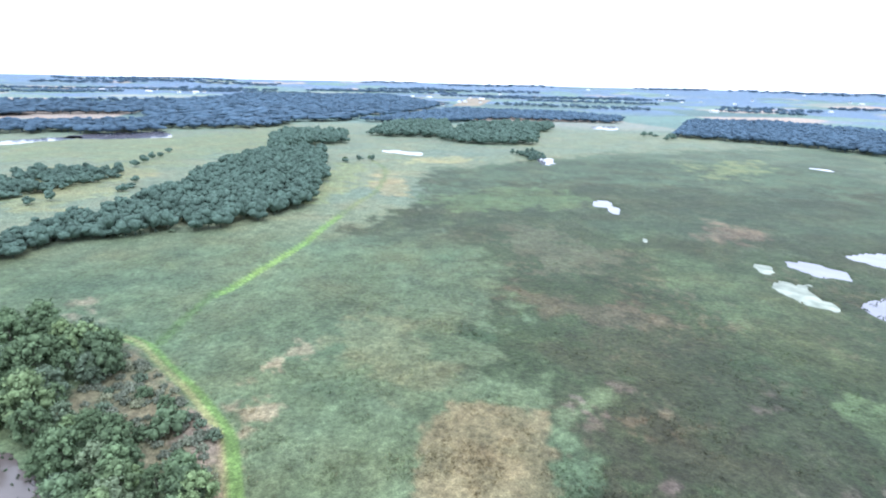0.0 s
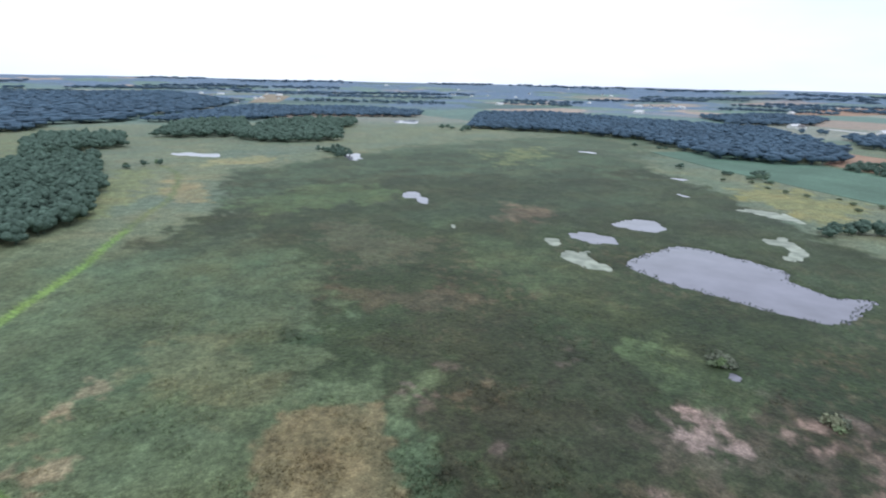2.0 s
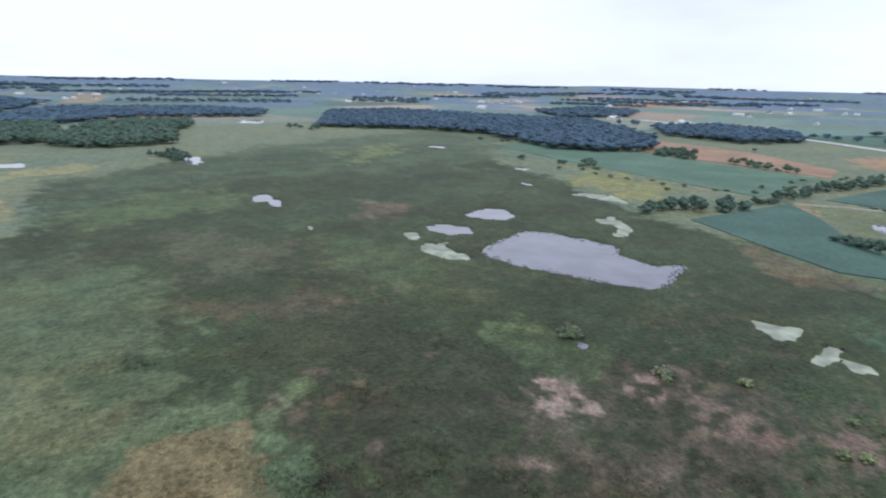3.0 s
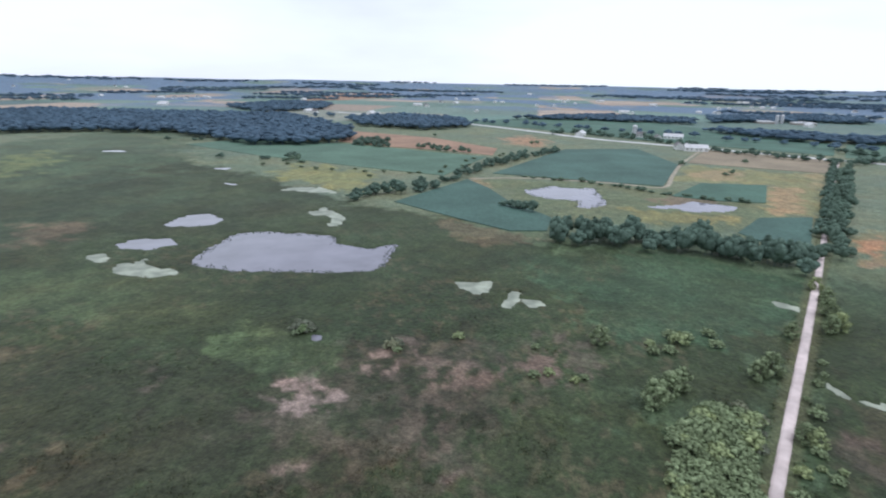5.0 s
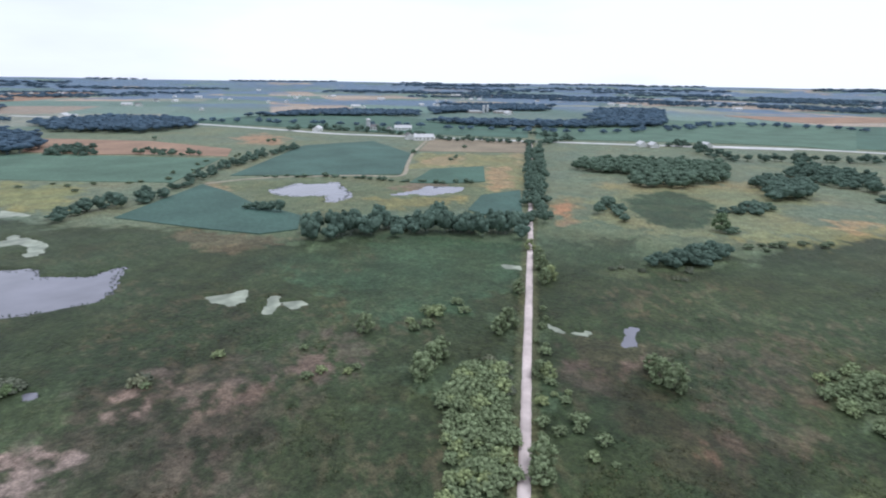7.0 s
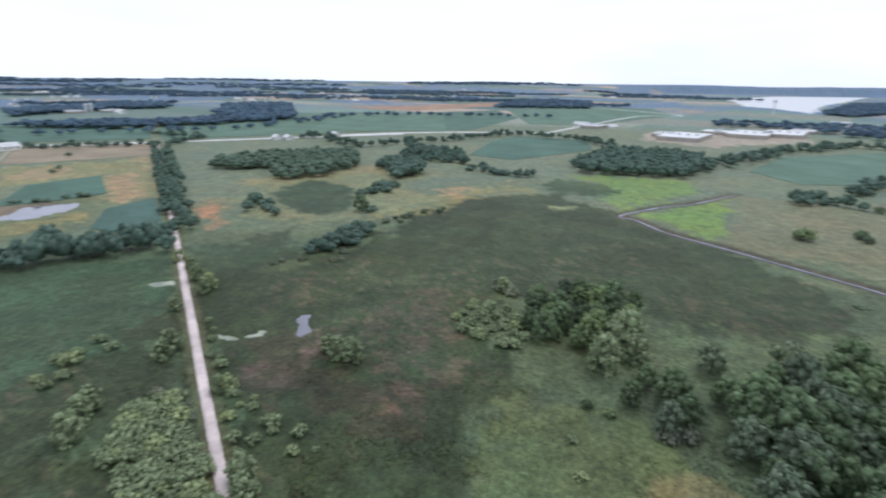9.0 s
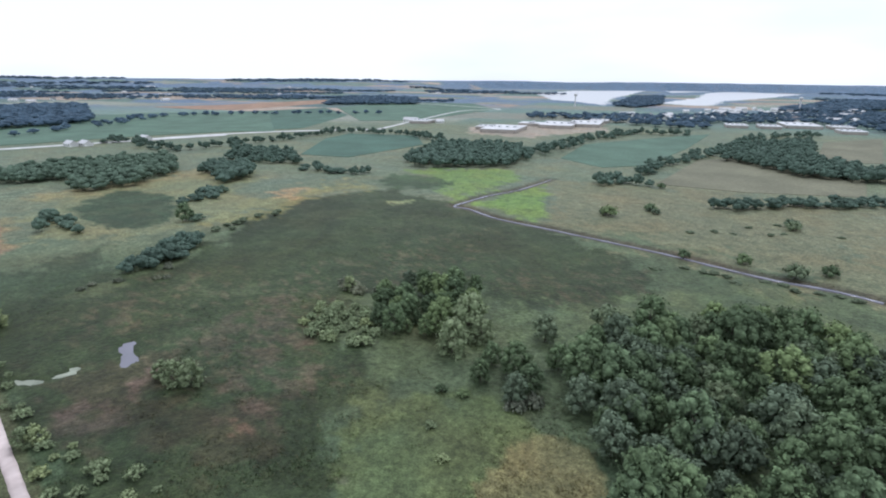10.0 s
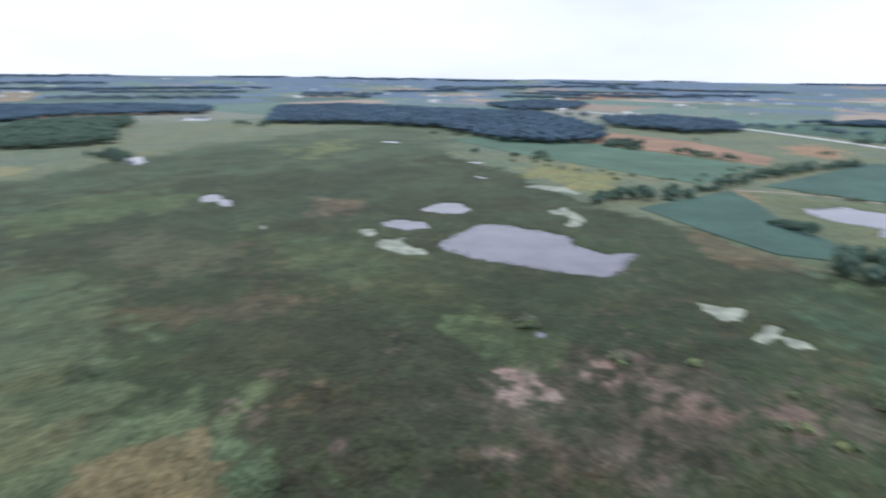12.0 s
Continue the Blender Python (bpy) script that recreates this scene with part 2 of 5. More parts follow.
pond("pond", [(166.3, 49.8), (181.1, 51), (182.1, 48), (175.5, 46.8), (168.7, 47.4)], DUCKWEED, "little pool covered with algae")
pond("pond", [(175.7, 44.6), (178.1, 39.4), (175, 37.2), (169.6, 40.5)], DUCKWEED, "little pool covered with algae")
pond("pond", [(97, 353), (109, 359), (112, 337), (106, 319), (103, 337), (96, 342)], WATER, "bent open pool in the marsh")
pond("pond", [(101, 574), (113, 569), (103, 517), (91, 518)], WATER, "small open pool beside a dark shrub")
pond("pond", [(-71, 599), (-49, 603), (-26, 587), (-27, 568), (-56, 578)], WATER, "long thin pool at the edge of the meadow")
pond("pond", [(273, 1028), (320, 1034), (299, 965), (263, 973)], WATER, "far narrow pool in the marsh")
pond("pond", [(102.5, 265.9), (104.5, 263.7), (101.7, 257.3), (100.2, 259.2)], DUCKWEED, "tiny pale pool")
pond("pond", [(-460, 662), (-448, 710), (-391, 750), (-370, 730), (-348, 683), (-386, 653), (-427, 643)], WATER, "dark backwater of a river")
pond("pond", [(-495, 603), (-478, 631), (-454, 664), (-435, 635), (-456, 600), (-465, 565)], WATER, "narrow river reach in the meadow")
pond("pond", [(-102.2, 90.4), (-94.8, 92.4), (-88.5, 92.6), (-81.9, 87), (-74, 80.2), (-65.2, 70.6), (-74.4, 65.9)], MUDDY, "brown pond under overhanging trees")
# added narrow sheet, laid to read as an upright white object from the camera
pond("pond", [(-211, 772), (-202, 774), (-172, 663), (-180, 661)], WATER, "narrow pool standing in for a pale upright object between the woods")
pond("pond", [(373, 101), (401, 88), (409, 54), (389, 52), (365, 42), (340, 48), (336, 58), (359, 57), (357, 78), (362, 91)], WATER, "farm pond with a ragged shore")
pond("pond", [(362, 15), (381, -4), (395, -8), (390, -36), (374, -33), (362, -8)], WATER, "shallow farm pond with mud banks")
pond("pond", [(153.3, -67.1), (155.2, -74.9), (147.3, -69), (141.6, -66.3), (140.9, -61.7), (147.7, -65.8)], WATER, "small open pool in reeds")
# added pool whose shine takes the place of a small white object
pond("pond", [(120.9, 96.2), (121.4, 93.8), (119.6, 92.4), (118.7, 94)], WATER, "tiny pool standing in for a small white object beside grey shrubs")
pond("pond", [(216, -37.6), (214.1, -46.6), (209.7, -44.7), (210.6, -39.8)], DUCKWEED, "narrow ditch pool beside the trail")
pond("pond", [(156.3, -43.8), (151.6, -47.8), (150.6, -52.6), (152.9, -58.4), (149.3, -54.8), (148.3, -47.8), (153.2, -43.9)], DUCKWEED, "thin pale pool in dry reeds")
pond("pond", [(362, 541), (374, 537), (381, 524), (375, 521), (364, 530)], WATER, "thin bright slough far out in the marsh")
pond("pond", [(340, 361), (347, 357), (349, 350), (341, 352)], WATER, "thin bright slough far out in the marsh")
pond("pond", [(293, 305), (298, 299), (296, 291), (291, 296)], WATER, "thin bright slough in the sedges")
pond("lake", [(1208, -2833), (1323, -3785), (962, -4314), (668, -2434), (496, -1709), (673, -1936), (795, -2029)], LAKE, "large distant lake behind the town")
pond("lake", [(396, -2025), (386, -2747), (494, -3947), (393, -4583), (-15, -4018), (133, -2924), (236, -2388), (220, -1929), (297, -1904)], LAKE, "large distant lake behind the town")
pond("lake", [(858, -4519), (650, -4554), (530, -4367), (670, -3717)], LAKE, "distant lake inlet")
DITCH = rounded([(152, -398), (156, -346), (164, -319), (167, -293), (167, -277), (156, -276), (131.9, -264.9), (101.3, -260.3), (65.7, -254.5), (39.1, -249.9), (15.6, -243.5), (-4.6, -238.7), (-22.6, -238.5), (-38.5, -233.9)])
TRAIL = rounded([(70.5, -18.3), (86.2, -21.7), (105.9, -26), (137.5, -32.8), (168.7, -39.7), (215.1, -49.8), (257.4, -59.1), (304, -69), (465, -103), (709, -156)])
HIGHWAY = rounded([(1084, 756), (1028, 554), (934, 356), (852, 213), (789, 114), (765, 31), (742, -46), (708, -153), (684, -251), (656, -370), (632, -460), (665, -364), (644, -471), (597, -562), (526, -644)])
MOWN = rounded([(-58.7, 301), (-63.1, 269.5), (-65.6, 241.9), (-69.8, 221.9), (-74.6, 200), (-77.7, 184.5), (-81.4, 176)])
MOWN_LOW = rounded([(-97, 144.6), (-86.1, 140.1), (-73.4, 127.8), (-61.6, 116.7), (-52.5, 106.9), (-46.1, 99.4), (-42.5, 92.6), (-36.7, 78.9), (-32.6, 69.3)])
MOWN_FAINT = rounded([(-81.9, 179.5), (-82.1, 160), (-81.8, 141.4)])
MOWN_FAR = rounded([(-59, 301), (-53.2, 340), (-47.7, 368.5), (-48.2, 425.7), (-52, 468), (-70, 520)])

# ---- plan: ground cover, colour and softness of the edge ----
COVER = []


def cover(outline, colour, soft, strength):
    COVER.append((outline, colour, soft, strength))


# sedge marsh, dark
cover([(26.8, 68.8), (32, 97), (33.4, 113.8), (25.1, 122.3), (14.1, 130.4), (12.1, 148.8), (23.6, 175.6), (22.2, 204.3), (12.2, 241.9), (-1.5, 282.1), (-42.2, 267), (-18, 354), (-22, 445), (75, 544), (191, 586), (372, 540), (364, 428), (326, 283), (280, 185), (279, 149), (264.9, 101.5), (243.4, 52.2), (254.8, 9.3), (247.6, -55.5), (168.8, -40.1), (125, -25.7), (120.6, -5), (83, -3.3), (58.8, -3.1), (18.5, 56.1)], (0.031, 0.047, 0.022), 7, 0.92)
cover([(239.6, -88.4), (203.5, -108), (220.3, -145.8), (248, -195), (261, -242), (233, -290), (172, -282), (96, -258.7), (46.3, -228.9), (30, -189.1), (49.5, -166.2), (69.5, -155.7), (88, -161.2), (125.2, -135.1), (117.9, -101.3), (84.3, -103.5), (73, -94), (77.5, -82), (75.8, -72.6), (61.9, -64.7), (53.8, -45), (88.3, -21.5), (153.6, -35.4), (208.5, -34), (241.2, -64.1)], (0.028, 0.045, 0.019), 4, 0.92)
# this far stretch of sedge is lightened to stand for haze
cover([(-18, 354), (97, 429), (192, 389), (328, 395), (494, 554), (617, 765), (207, 637), (-14, 482)], (0.058, 0.09, 0.056), 16, 0.75)
cover([(67.3, 288.6), (149, 335), (228, 347), (277, 329), (239, 281), (154, 273), (92.3, 268.1)], (0.045, 0.072, 0.044), 9, 0.5)
# olive and brown reeds inside the marsh
cover([(43.9, 176.9), (81, 169.4), (92.9, 138.9), (104.1, 107.7), (78.5, 74.8), (30, 73.4), (34.4, 97.1), (33.7, 121.4), (30, 142.5)], (0.033, 0.04, 0.023), 8, 0.7)
cover([(43.6, 109.1), (71.8, 98.3), (98.2, 85.6), (124.9, 72.7), (152.3, 51), (103.8, 29.3), (27.6, 67.2)], (0.034, 0.038, 0.025), 8, 0.6)
cover([(149.7, -41.2), (141.8, -63.7), (105.9, -68.3), (84.1, -66.9), (74.8, -55.8), (118.9, -33.8)], (0.06, 0.05, 0.036), 6, 0.45)
# greener sedge
cover([(211.4, 57.6), (254.8, 9.3), (247.5, -54.1), (189.2, -42), (166.3, -13.4), (163.9, 13), (182.4, 29.2)], (0.045, 0.086, 0.05), 6, 0.75)
cover([(221.8, 67.9), (238, 35), (224.1, 8), (209.1, 9.7), (205.6, 44.4)], (0.035, 0.06, 0.033), 5, 0.7)
cover([(-9, 338), (49, 404), (102, 378), (97, 341), (46, 320), (5, 320)], (0.085, 0.13, 0.06), 7, 0.6)
cover([(114, 306), (111.4, 250), (119, 225.4), (127.8, 205), (128.2, 167.5), (116.6, 158.3), (106.1, 180.6), (92.7, 209.2), (94.9, 258.1)], (0.06, 0.088, 0.045), 6, 0.5)
cover([(125.1, 198.3), (137.6, 171.1), (139.4, 142.5), (118.7, 145.3), (103.8, 163.8), (98.7, 202.5)], (0.06, 0.085, 0.043), 7, 0.6)
cover([(99, 115.5), (108.7, 118.8), (116.4, 112.7), (118.8, 87.3), (107.3, 77.7), (99.1, 87.2), (95.4, 101.4)], (0.066, 0.1, 0.052), 3.5, 0.8)
cover([(100.1, 116.6), (112.3, 119.6), (117.8, 112.6), (105, 103.6), (94.7, 105.2)], (0.085, 0.125, 0.06), 4, 0.5)
cover([(263, 556), (333, 588), (284, 489), (233, 467)], (0.12, 0.15, 0.07), 12, 0.7)
cover([(35.7, 285.6), (62.5, 265.5), (83.2, 238.8), (52.3, 216.8), (30.1, 234.7)], (0.085, 0.088, 0.058), 9, 0.55)
cover([(156, 303), (180, 299), (163, 269), (145, 267)], (0.14, 0.11, 0.08), 8, 0.7)
cover([(3.5, 160.5), (14.2, 154.8), (16, 144.6), (8.4, 143.2), (2.6, 152.2)], (0.035, 0.058, 0.03), 2.5, 0.8)
cover([(15.8, 132), (27.8, 129.5), (30.8, 121.3), (21.6, 118.3)], (0.042, 0.06, 0.032), 3, 0.6)
cover([(-43, 272.4), (-1.5, 282.1), (14.9, 242.2), (8.9, 217.3), (-22.1, 239.2)], (0.055, 0.075, 0.04), 7, 0.6)
cover([(-48.4, 193.1), (-26.8, 194.6), (-23.9, 172.7), (-36.6, 167.2)], (0.05, 0.07, 0.038), 5, 0.35)
# straw patches
cover([(-5.1, 67.9), (-4.8, 95.7), (-2.9, 108.9), (3.1, 116.7), (15.6, 115), (23.8, 110), (24.7, 96.8), (21.2, 68.6)], (0.15, 0.126, 0.075), 1.8, 0.75)
cover([(-31.7, 142.9), (-25.8, 158.8), (-15.4, 165.6), (-2.9, 161), (2.5, 142.9), (0.3, 119.9), (-10.9, 116.9), (-20.5, 124.4)], (0.12, 0.13, 0.074), 4, 0.5)
cover([(-50.6, 110.3), (-42.9, 115.5), (-38.6, 106.3), (-42.8, 99.9)], (0.2212, 0.1836, 0.132), 2, 0.6)
cover([(-46, 120.5), (-42.3, 127.7), (-35.8, 139.2), (-41.6, 142.4), (-45.4, 123.3)], (0.2212, 0.1836, 0.132), 2.5, 0.6)
cover([(-59, 439), (-31, 443), (-25, 354), (-40, 352)], (0.2, 0.18, 0.1), 5, 0.6)
cover([(-83, 314), (-69, 388), (-67, 501), (-98, 496), (-98, 408)], (0.14, 0.165, 0.07), 8, 0.6)
cover([(-49, 531), (36, 558), (34, 526), (-41, 506)], (0.22, 0.22, 0.11), 8, 0.6)
# dead reeds
cover([(75, 78), (97.4, 85.8), (115.2, 77.6), (131.6, 61.1), (149.9, 30.9), (136.2, 16.4), (112.8, 16.9), (81.8, 15.4), (67.1, 27.8), (58.2, 55)], (0.1082, 0.08976, 0.0816), 6, 0.36)
cover([(87.9, 87.1), (95.2, 84.1), (97.7, 74.5), (95.7, 67.7), (88.7, 69), (85.4, 78.7)], (0.228, 0.1836, 0.18), 2.2, 0.78)
cover([(104.4, 69.2), (113.8, 72.3), (118, 69.5), (113.4, 64.4), (104.6, 64.4)], (0.209, 0.1683, 0.156), 2, 0.75)
cover([(114.5, 56.6), (122.3, 56.9), (128, 35.6), (142.4, 27.5), (135.7, 22.8), (118.2, 32.7), (111, 45.6)], (0.1615, 0.1275, 0.114), 3, 0.7)
cover([(68, 65.3), (73.6, 63.1), (72.6, 58.5), (67.5, 59.8)], (0.209, 0.1632, 0.15), 2, 0.7)
cover([(78.8, 34.9), (84.6, 30), (78.8, 24.6), (73.8, 31.7)], (0.1805, 0.1428, 0.132), 2, 0.7)
cover([(89.3, 52.9), (105.9, 52.6), (105, 40.2), (88.8, 36.6), (82.6, 44)], (0.1235, 0.102, 0.084), 3, 0.6)
cover([(138, -38.8), (138.7, -46.8), (126.7, -46.5), (126, -37.5)], (0.152, 0.1224, 0.114), 3, 0.6)
cover([(127.5, -55.4), (131, -64.1), (119.8, -58.3), (119.4, -52.6)], (0.1615, 0.1275, 0.114), 2.5, 0.6)
cover([(96.9, -63.2), (92.7, -66.1), (87.1, -62.4), (90.7, -60)], (0.19, 0.1326, 0.096), 1.5, 0.6)
cover([(65.2, -58.7), (64.3, -64), (58.1, -65.4), (56, -59.7)], (0.1475, 0.1224, 0.132), 2, 0.6)
# pale meadow beyond the marsh
cover([(340, 303), (397, 316), (392, 250), (359, 225), (310, 204), (324, 250)], (0.17, 0.18, 0.075), 9, 0.75)
cover([(74.3, -71.2), (77.1, -83.7), (68.3, -97.2), (51.8, -102.5), (30, -94.7), (20.6, -67.6), (49.3, -48)], (0.082, 0.118, 0.054), 4, 0.95)
cover([(32.7, -59.3), (40.5, -79.2), (39.3, -89.4), (33.8, -97.8), (22, -95.9), (12.2, -73.3)], (0.15, 0.15, 0.08), 1.5, 0.8)
cover([(85.4, -156.5), (69.1, -154.8), (49.5, -166.2), (30.8, -188.5), (12.3, -214.1), (-36.5, -213.4), (-31.6, -162.9), (45.4, -130.4), (67.5, -131.7)], (0.085, 0.12, 0.062), 6, 0.8)
cover([(150, -394), (72, -416), (18, -419), (-58, -433), (-38.8, -237.1), (-4.5, -243.8), (67.3, -260.3), (104, -266.8)], (0.125, 0.135, 0.085), 14, 0.8)
cover([(246.9, -164.5), (271, -214), (285, -300), (243, -303), (255, -257), (242, -190)], (0.18, 0.18, 0.08), 8, 0.7)
cover([(293, -241), (299, -275), (277, -265), (267, -233)], (0.3, 0.21, 0.12), 6, 0.7)
cover([(159, -287), (158, -316), (148, -373), (107, -282), (113.2, -269.1), (132, -273)], (0.115, 0.2, 0.055), 2.5, 0.95)
cover([(272, -370), (247, -385), (193, -421), (178, -379), (170, -326), (171, -290), (190, -293), (201, -321), (229, -348)], (0.12, 0.2, 0.06), 5, 0.9)
cover([(263, -311), (263, -342), (234, -356), (208, -334), (206, -314), (238, -296)], (0.045, 0.08, 0.04), 4, 0.9)
cover([(205, -261), (197, -274), (192, -267), (199, -258)], (0.2, 0.24, 0.13), 3, 0.8)
cover([(317, -89), (330, -105), (282.9, -90.5), (271.9, -74.2)], (0.25, 0.165, 0.115), 3, 0.8)
cover([(404, -148), (407, -170), (413, -271), (382, -260), (360, -180), (360, -149)], (0.21, 0.185, 0.1), 8, 0.7)
cover([(173.6, -108), (159.2, -119.6), (153.8, -116.5), (164.5, -106.4)], (0.085, 0.11, 0.06), 2, 0.5)
cover([(332, -89), (353, -104), (344, -114), (292, -96), (277.9, -75.6)], (0.17, 0.15, 0.08), 5, 0.7)
cover([(327, -91), (343, -103), (333, -103), (296, -91), (290, -81)], (0.27, 0.16, 0.1), 3, 0.8)
cover([(397, -150), (392, -188), (388, -233), (375, -281), (263, -203), (269, -166), (263.3, -114.2), (295, -99)], (0.15, 0.17, 0.095), 8, 0.75)
cover([(344, -140), (368, -162), (375, -192), (345, -200), (294, -177), (271, -144), (292, -132)], (0.042, 0.072, 0.04), 3, 1.0)
cover([(250.8, -85.5), (257.6, -114.6), (227.9, -105.2), (210.6, -73.3), (222.9, -55.5), (248.2, -60.9)], (0.04, 0.066, 0.036), 4, 0.8)
cover([(748, 225), (780, 195), (700, 161), (647, 162), (666, 195)], (0.28, 0.18, 0.12), 8, 0.8)
cover([(401, 154), (408, 139), (443, 8), (406, -53), (378, -81), (313, -32), (299, 63), (341, 102)], (0.09, 0.115, 0.06), 6, 0.6)
cover([(474, 2), (578, -7), (577, -55), (575, -123), (389, -87), (377, -77), (374, -51), (490, -65), (485, -32)], (0.17, 0.175, 0.09), 5, 0.9)
cover([(516, -7), (578, -37), (544, -63), (495, -32)], (0.24, 0.2, 0.13), 5, 0.8)
cover([(484, -68), (487, -87), (387, -74), (374, -55)], (0.25, 0.185, 0.115), 3, 0.85)
cover([(581, -103), (580, -124), (497, -107), (501, -92)], (0.22, 0.19, 0.12), 5, 0.6)
cover([(350, 28), (362, -5), (359, -40), (324, -22), (319, 12)], (0.17, 0.16, 0.07), 5, 0.7)
cover([(385, 7), (409, -6), (403, -27), (371, -31), (358, -5)], (0.16, 0.12, 0.1), 5, 0.7)
cover([(401, 154), (407, 148), (344, 109), (333, 109)], (0.2, 0.17, 0.11), 3, 0.7)
cover([(264.5, 113), (260.6, 79), (254.9, 54.5), (233, 81.7), (244.1, 107.6)], (0.13, 0.11, 0.075), 5, 0.6)
# factory yard and more dead reeds among the sedge
cover([(386, -675), (294, -680), (241, -860), (289, -989), (382, -880), (442, -772)], (0.34, 0.29, 0.28), 8, 0.6)
cover([(146.4, -84.7), (144.3, -119.6), (108.9, -94.8), (109.3, -74.3)], (0.08112, 0.06732, 0.0552), 3, 0.5)
cover([(107, -70.6), (106.8, -93.3), (88.5, -80.6), (87.1, -62.3)], (0.0855, 0.06936, 0.0552), 3, 0.55)
cover([(146.9, -42.6), (127.1, -53.1), (108.2, -54.9), (110.7, -41.2), (125.7, -35.5)], (0.09587, 0.07956, 0.0696), 3, 0.5)
cover([(103.5, -65), (92.2, -74.2), (81.2, -66), (89.7, -57.8)], (0.09833, 0.0816, 0.066), 2, 0.4)
cover([(32.7, 117), (40.2, 118.6), (36.3, 108.9), (31.1, 109.8)], (0.1475, 0.1224, 0.12), 1.5, 0.6)
cover([(42.4, 126.8), (52.6, 125.8), (46.6, 116.4), (40.2, 118.6)], (0.1235, 0.102, 0.096), 2, 0.5)
cover([(81, 123), (91.6, 123.5), (83.9, 113.1), (77.6, 114)], (0.1235, 0.102, 0.096), 2, 0.5)
cover([(42.8, 90.1), (52.8, 89.7), (49.1, 83.9), (40.4, 83.6)], (0.1425, 0.1173, 0.114), 2, 0.5)
cover([(25.3, 191.3), (46, 186.9), (76.8, 168.5), (66.1, 155), (33.2, 161.5)], (0.075, 0.064, 0.045), 5, 0.5)
cover([(38.1, 120.4), (42.5, 113.6), (36.3, 105.5), (33.6, 111.9)], (0.133, 0.1071, 0.096), 2, 0.5)
cover([(115.3, 69.7), (129.4, 68.1), (122.3, 62.1), (109.2, 62.2)], (0.1615, 0.1306, 0.12), 2, 0.6)
cover([(136.7, 30.3), (159.9, 17.5), (137.9, 12.9), (123.2, 22.6)], (0.1235, 0.102, 0.0936), 3, 0.5)
cover([(207.2, -74.2), (209.9, -86.3), (210.4, -98), (199.2, -93.7), (197.8, -85.5), (201.9, -75.2)], (0.1, 0.12, 0.062), 2, 0.6)
# plain dark sedge beside the thicket
cover([(114.5, 25.8), (125.8, 0.3), (109.8, -3.1), (86.8, -4.5), (76.4, 27.1), (95, 28.5)], (0.034, 0.05, 0.024), 4, 0.85)
cover([(86.9, -95.1), (92.5, -117.4), (70.7, -112.3), (73.2, -96), (71.2, -72.1)], (0.085, 0.118, 0.058), 2, 0.5)
# scrubby bank by the mown path
cover([(-93.3, 139.7), (-83.5, 136.8), (-62, 114.7), (-48.5, 101.7), (-40.5, 84.5), (-37.2, 71.4), (-49, 84.2), (-61.7, 93.6), (-88.5, 108.8), (-90.6, 115.9), (-88.9, 127)], (0.14, 0.125, 0.085), 3, 0.75)
cover([(-59.9, 109.9), (-49.7, 101.7), (-42.8, 87.5), (-51.3, 94)], (0.15, 0.13, 0.125), 3, 0.6)
cover([(-124.3, 166.7), (-118.8, 167), (-110.6, 154.1), (-115.7, 153.8)], (0.1967, 0.1632, 0.132), 3, 0.5)
# meadow on the far side of the wood
cover([(-301, 358), (-329, 428), (-279, 467), (-237, 442), (-219, 349), (-216, 300), (-233, 272)], (0.15, 0.165, 0.085), 8, 0.7)
cover([(-495, 603), (-340, 670), (-252, 816), (-193, 600), (-227, 532), (-232, 442), (-354, 489), (-375, 451)], (0.11, 0.14, 0.075), 14, 0.7)

# ---- ground: one sheet out to the horizon, finer near the middle ----
angles = np.r_[np.arange(-206, 58, 0.38), np.arange(58, 154, 4.0)]
rings = np.r_[0.02, 20, 40, np.exp(np.arange(math.log(58), math.log(4950), 0.0124)), 4960.0]
A, Rr = np.meshgrid(np.radians(angles + 90), rings)
gx, gy = (Rr * np.cos(A)).ravel(), (Rr * np.sin(A)).ravel()


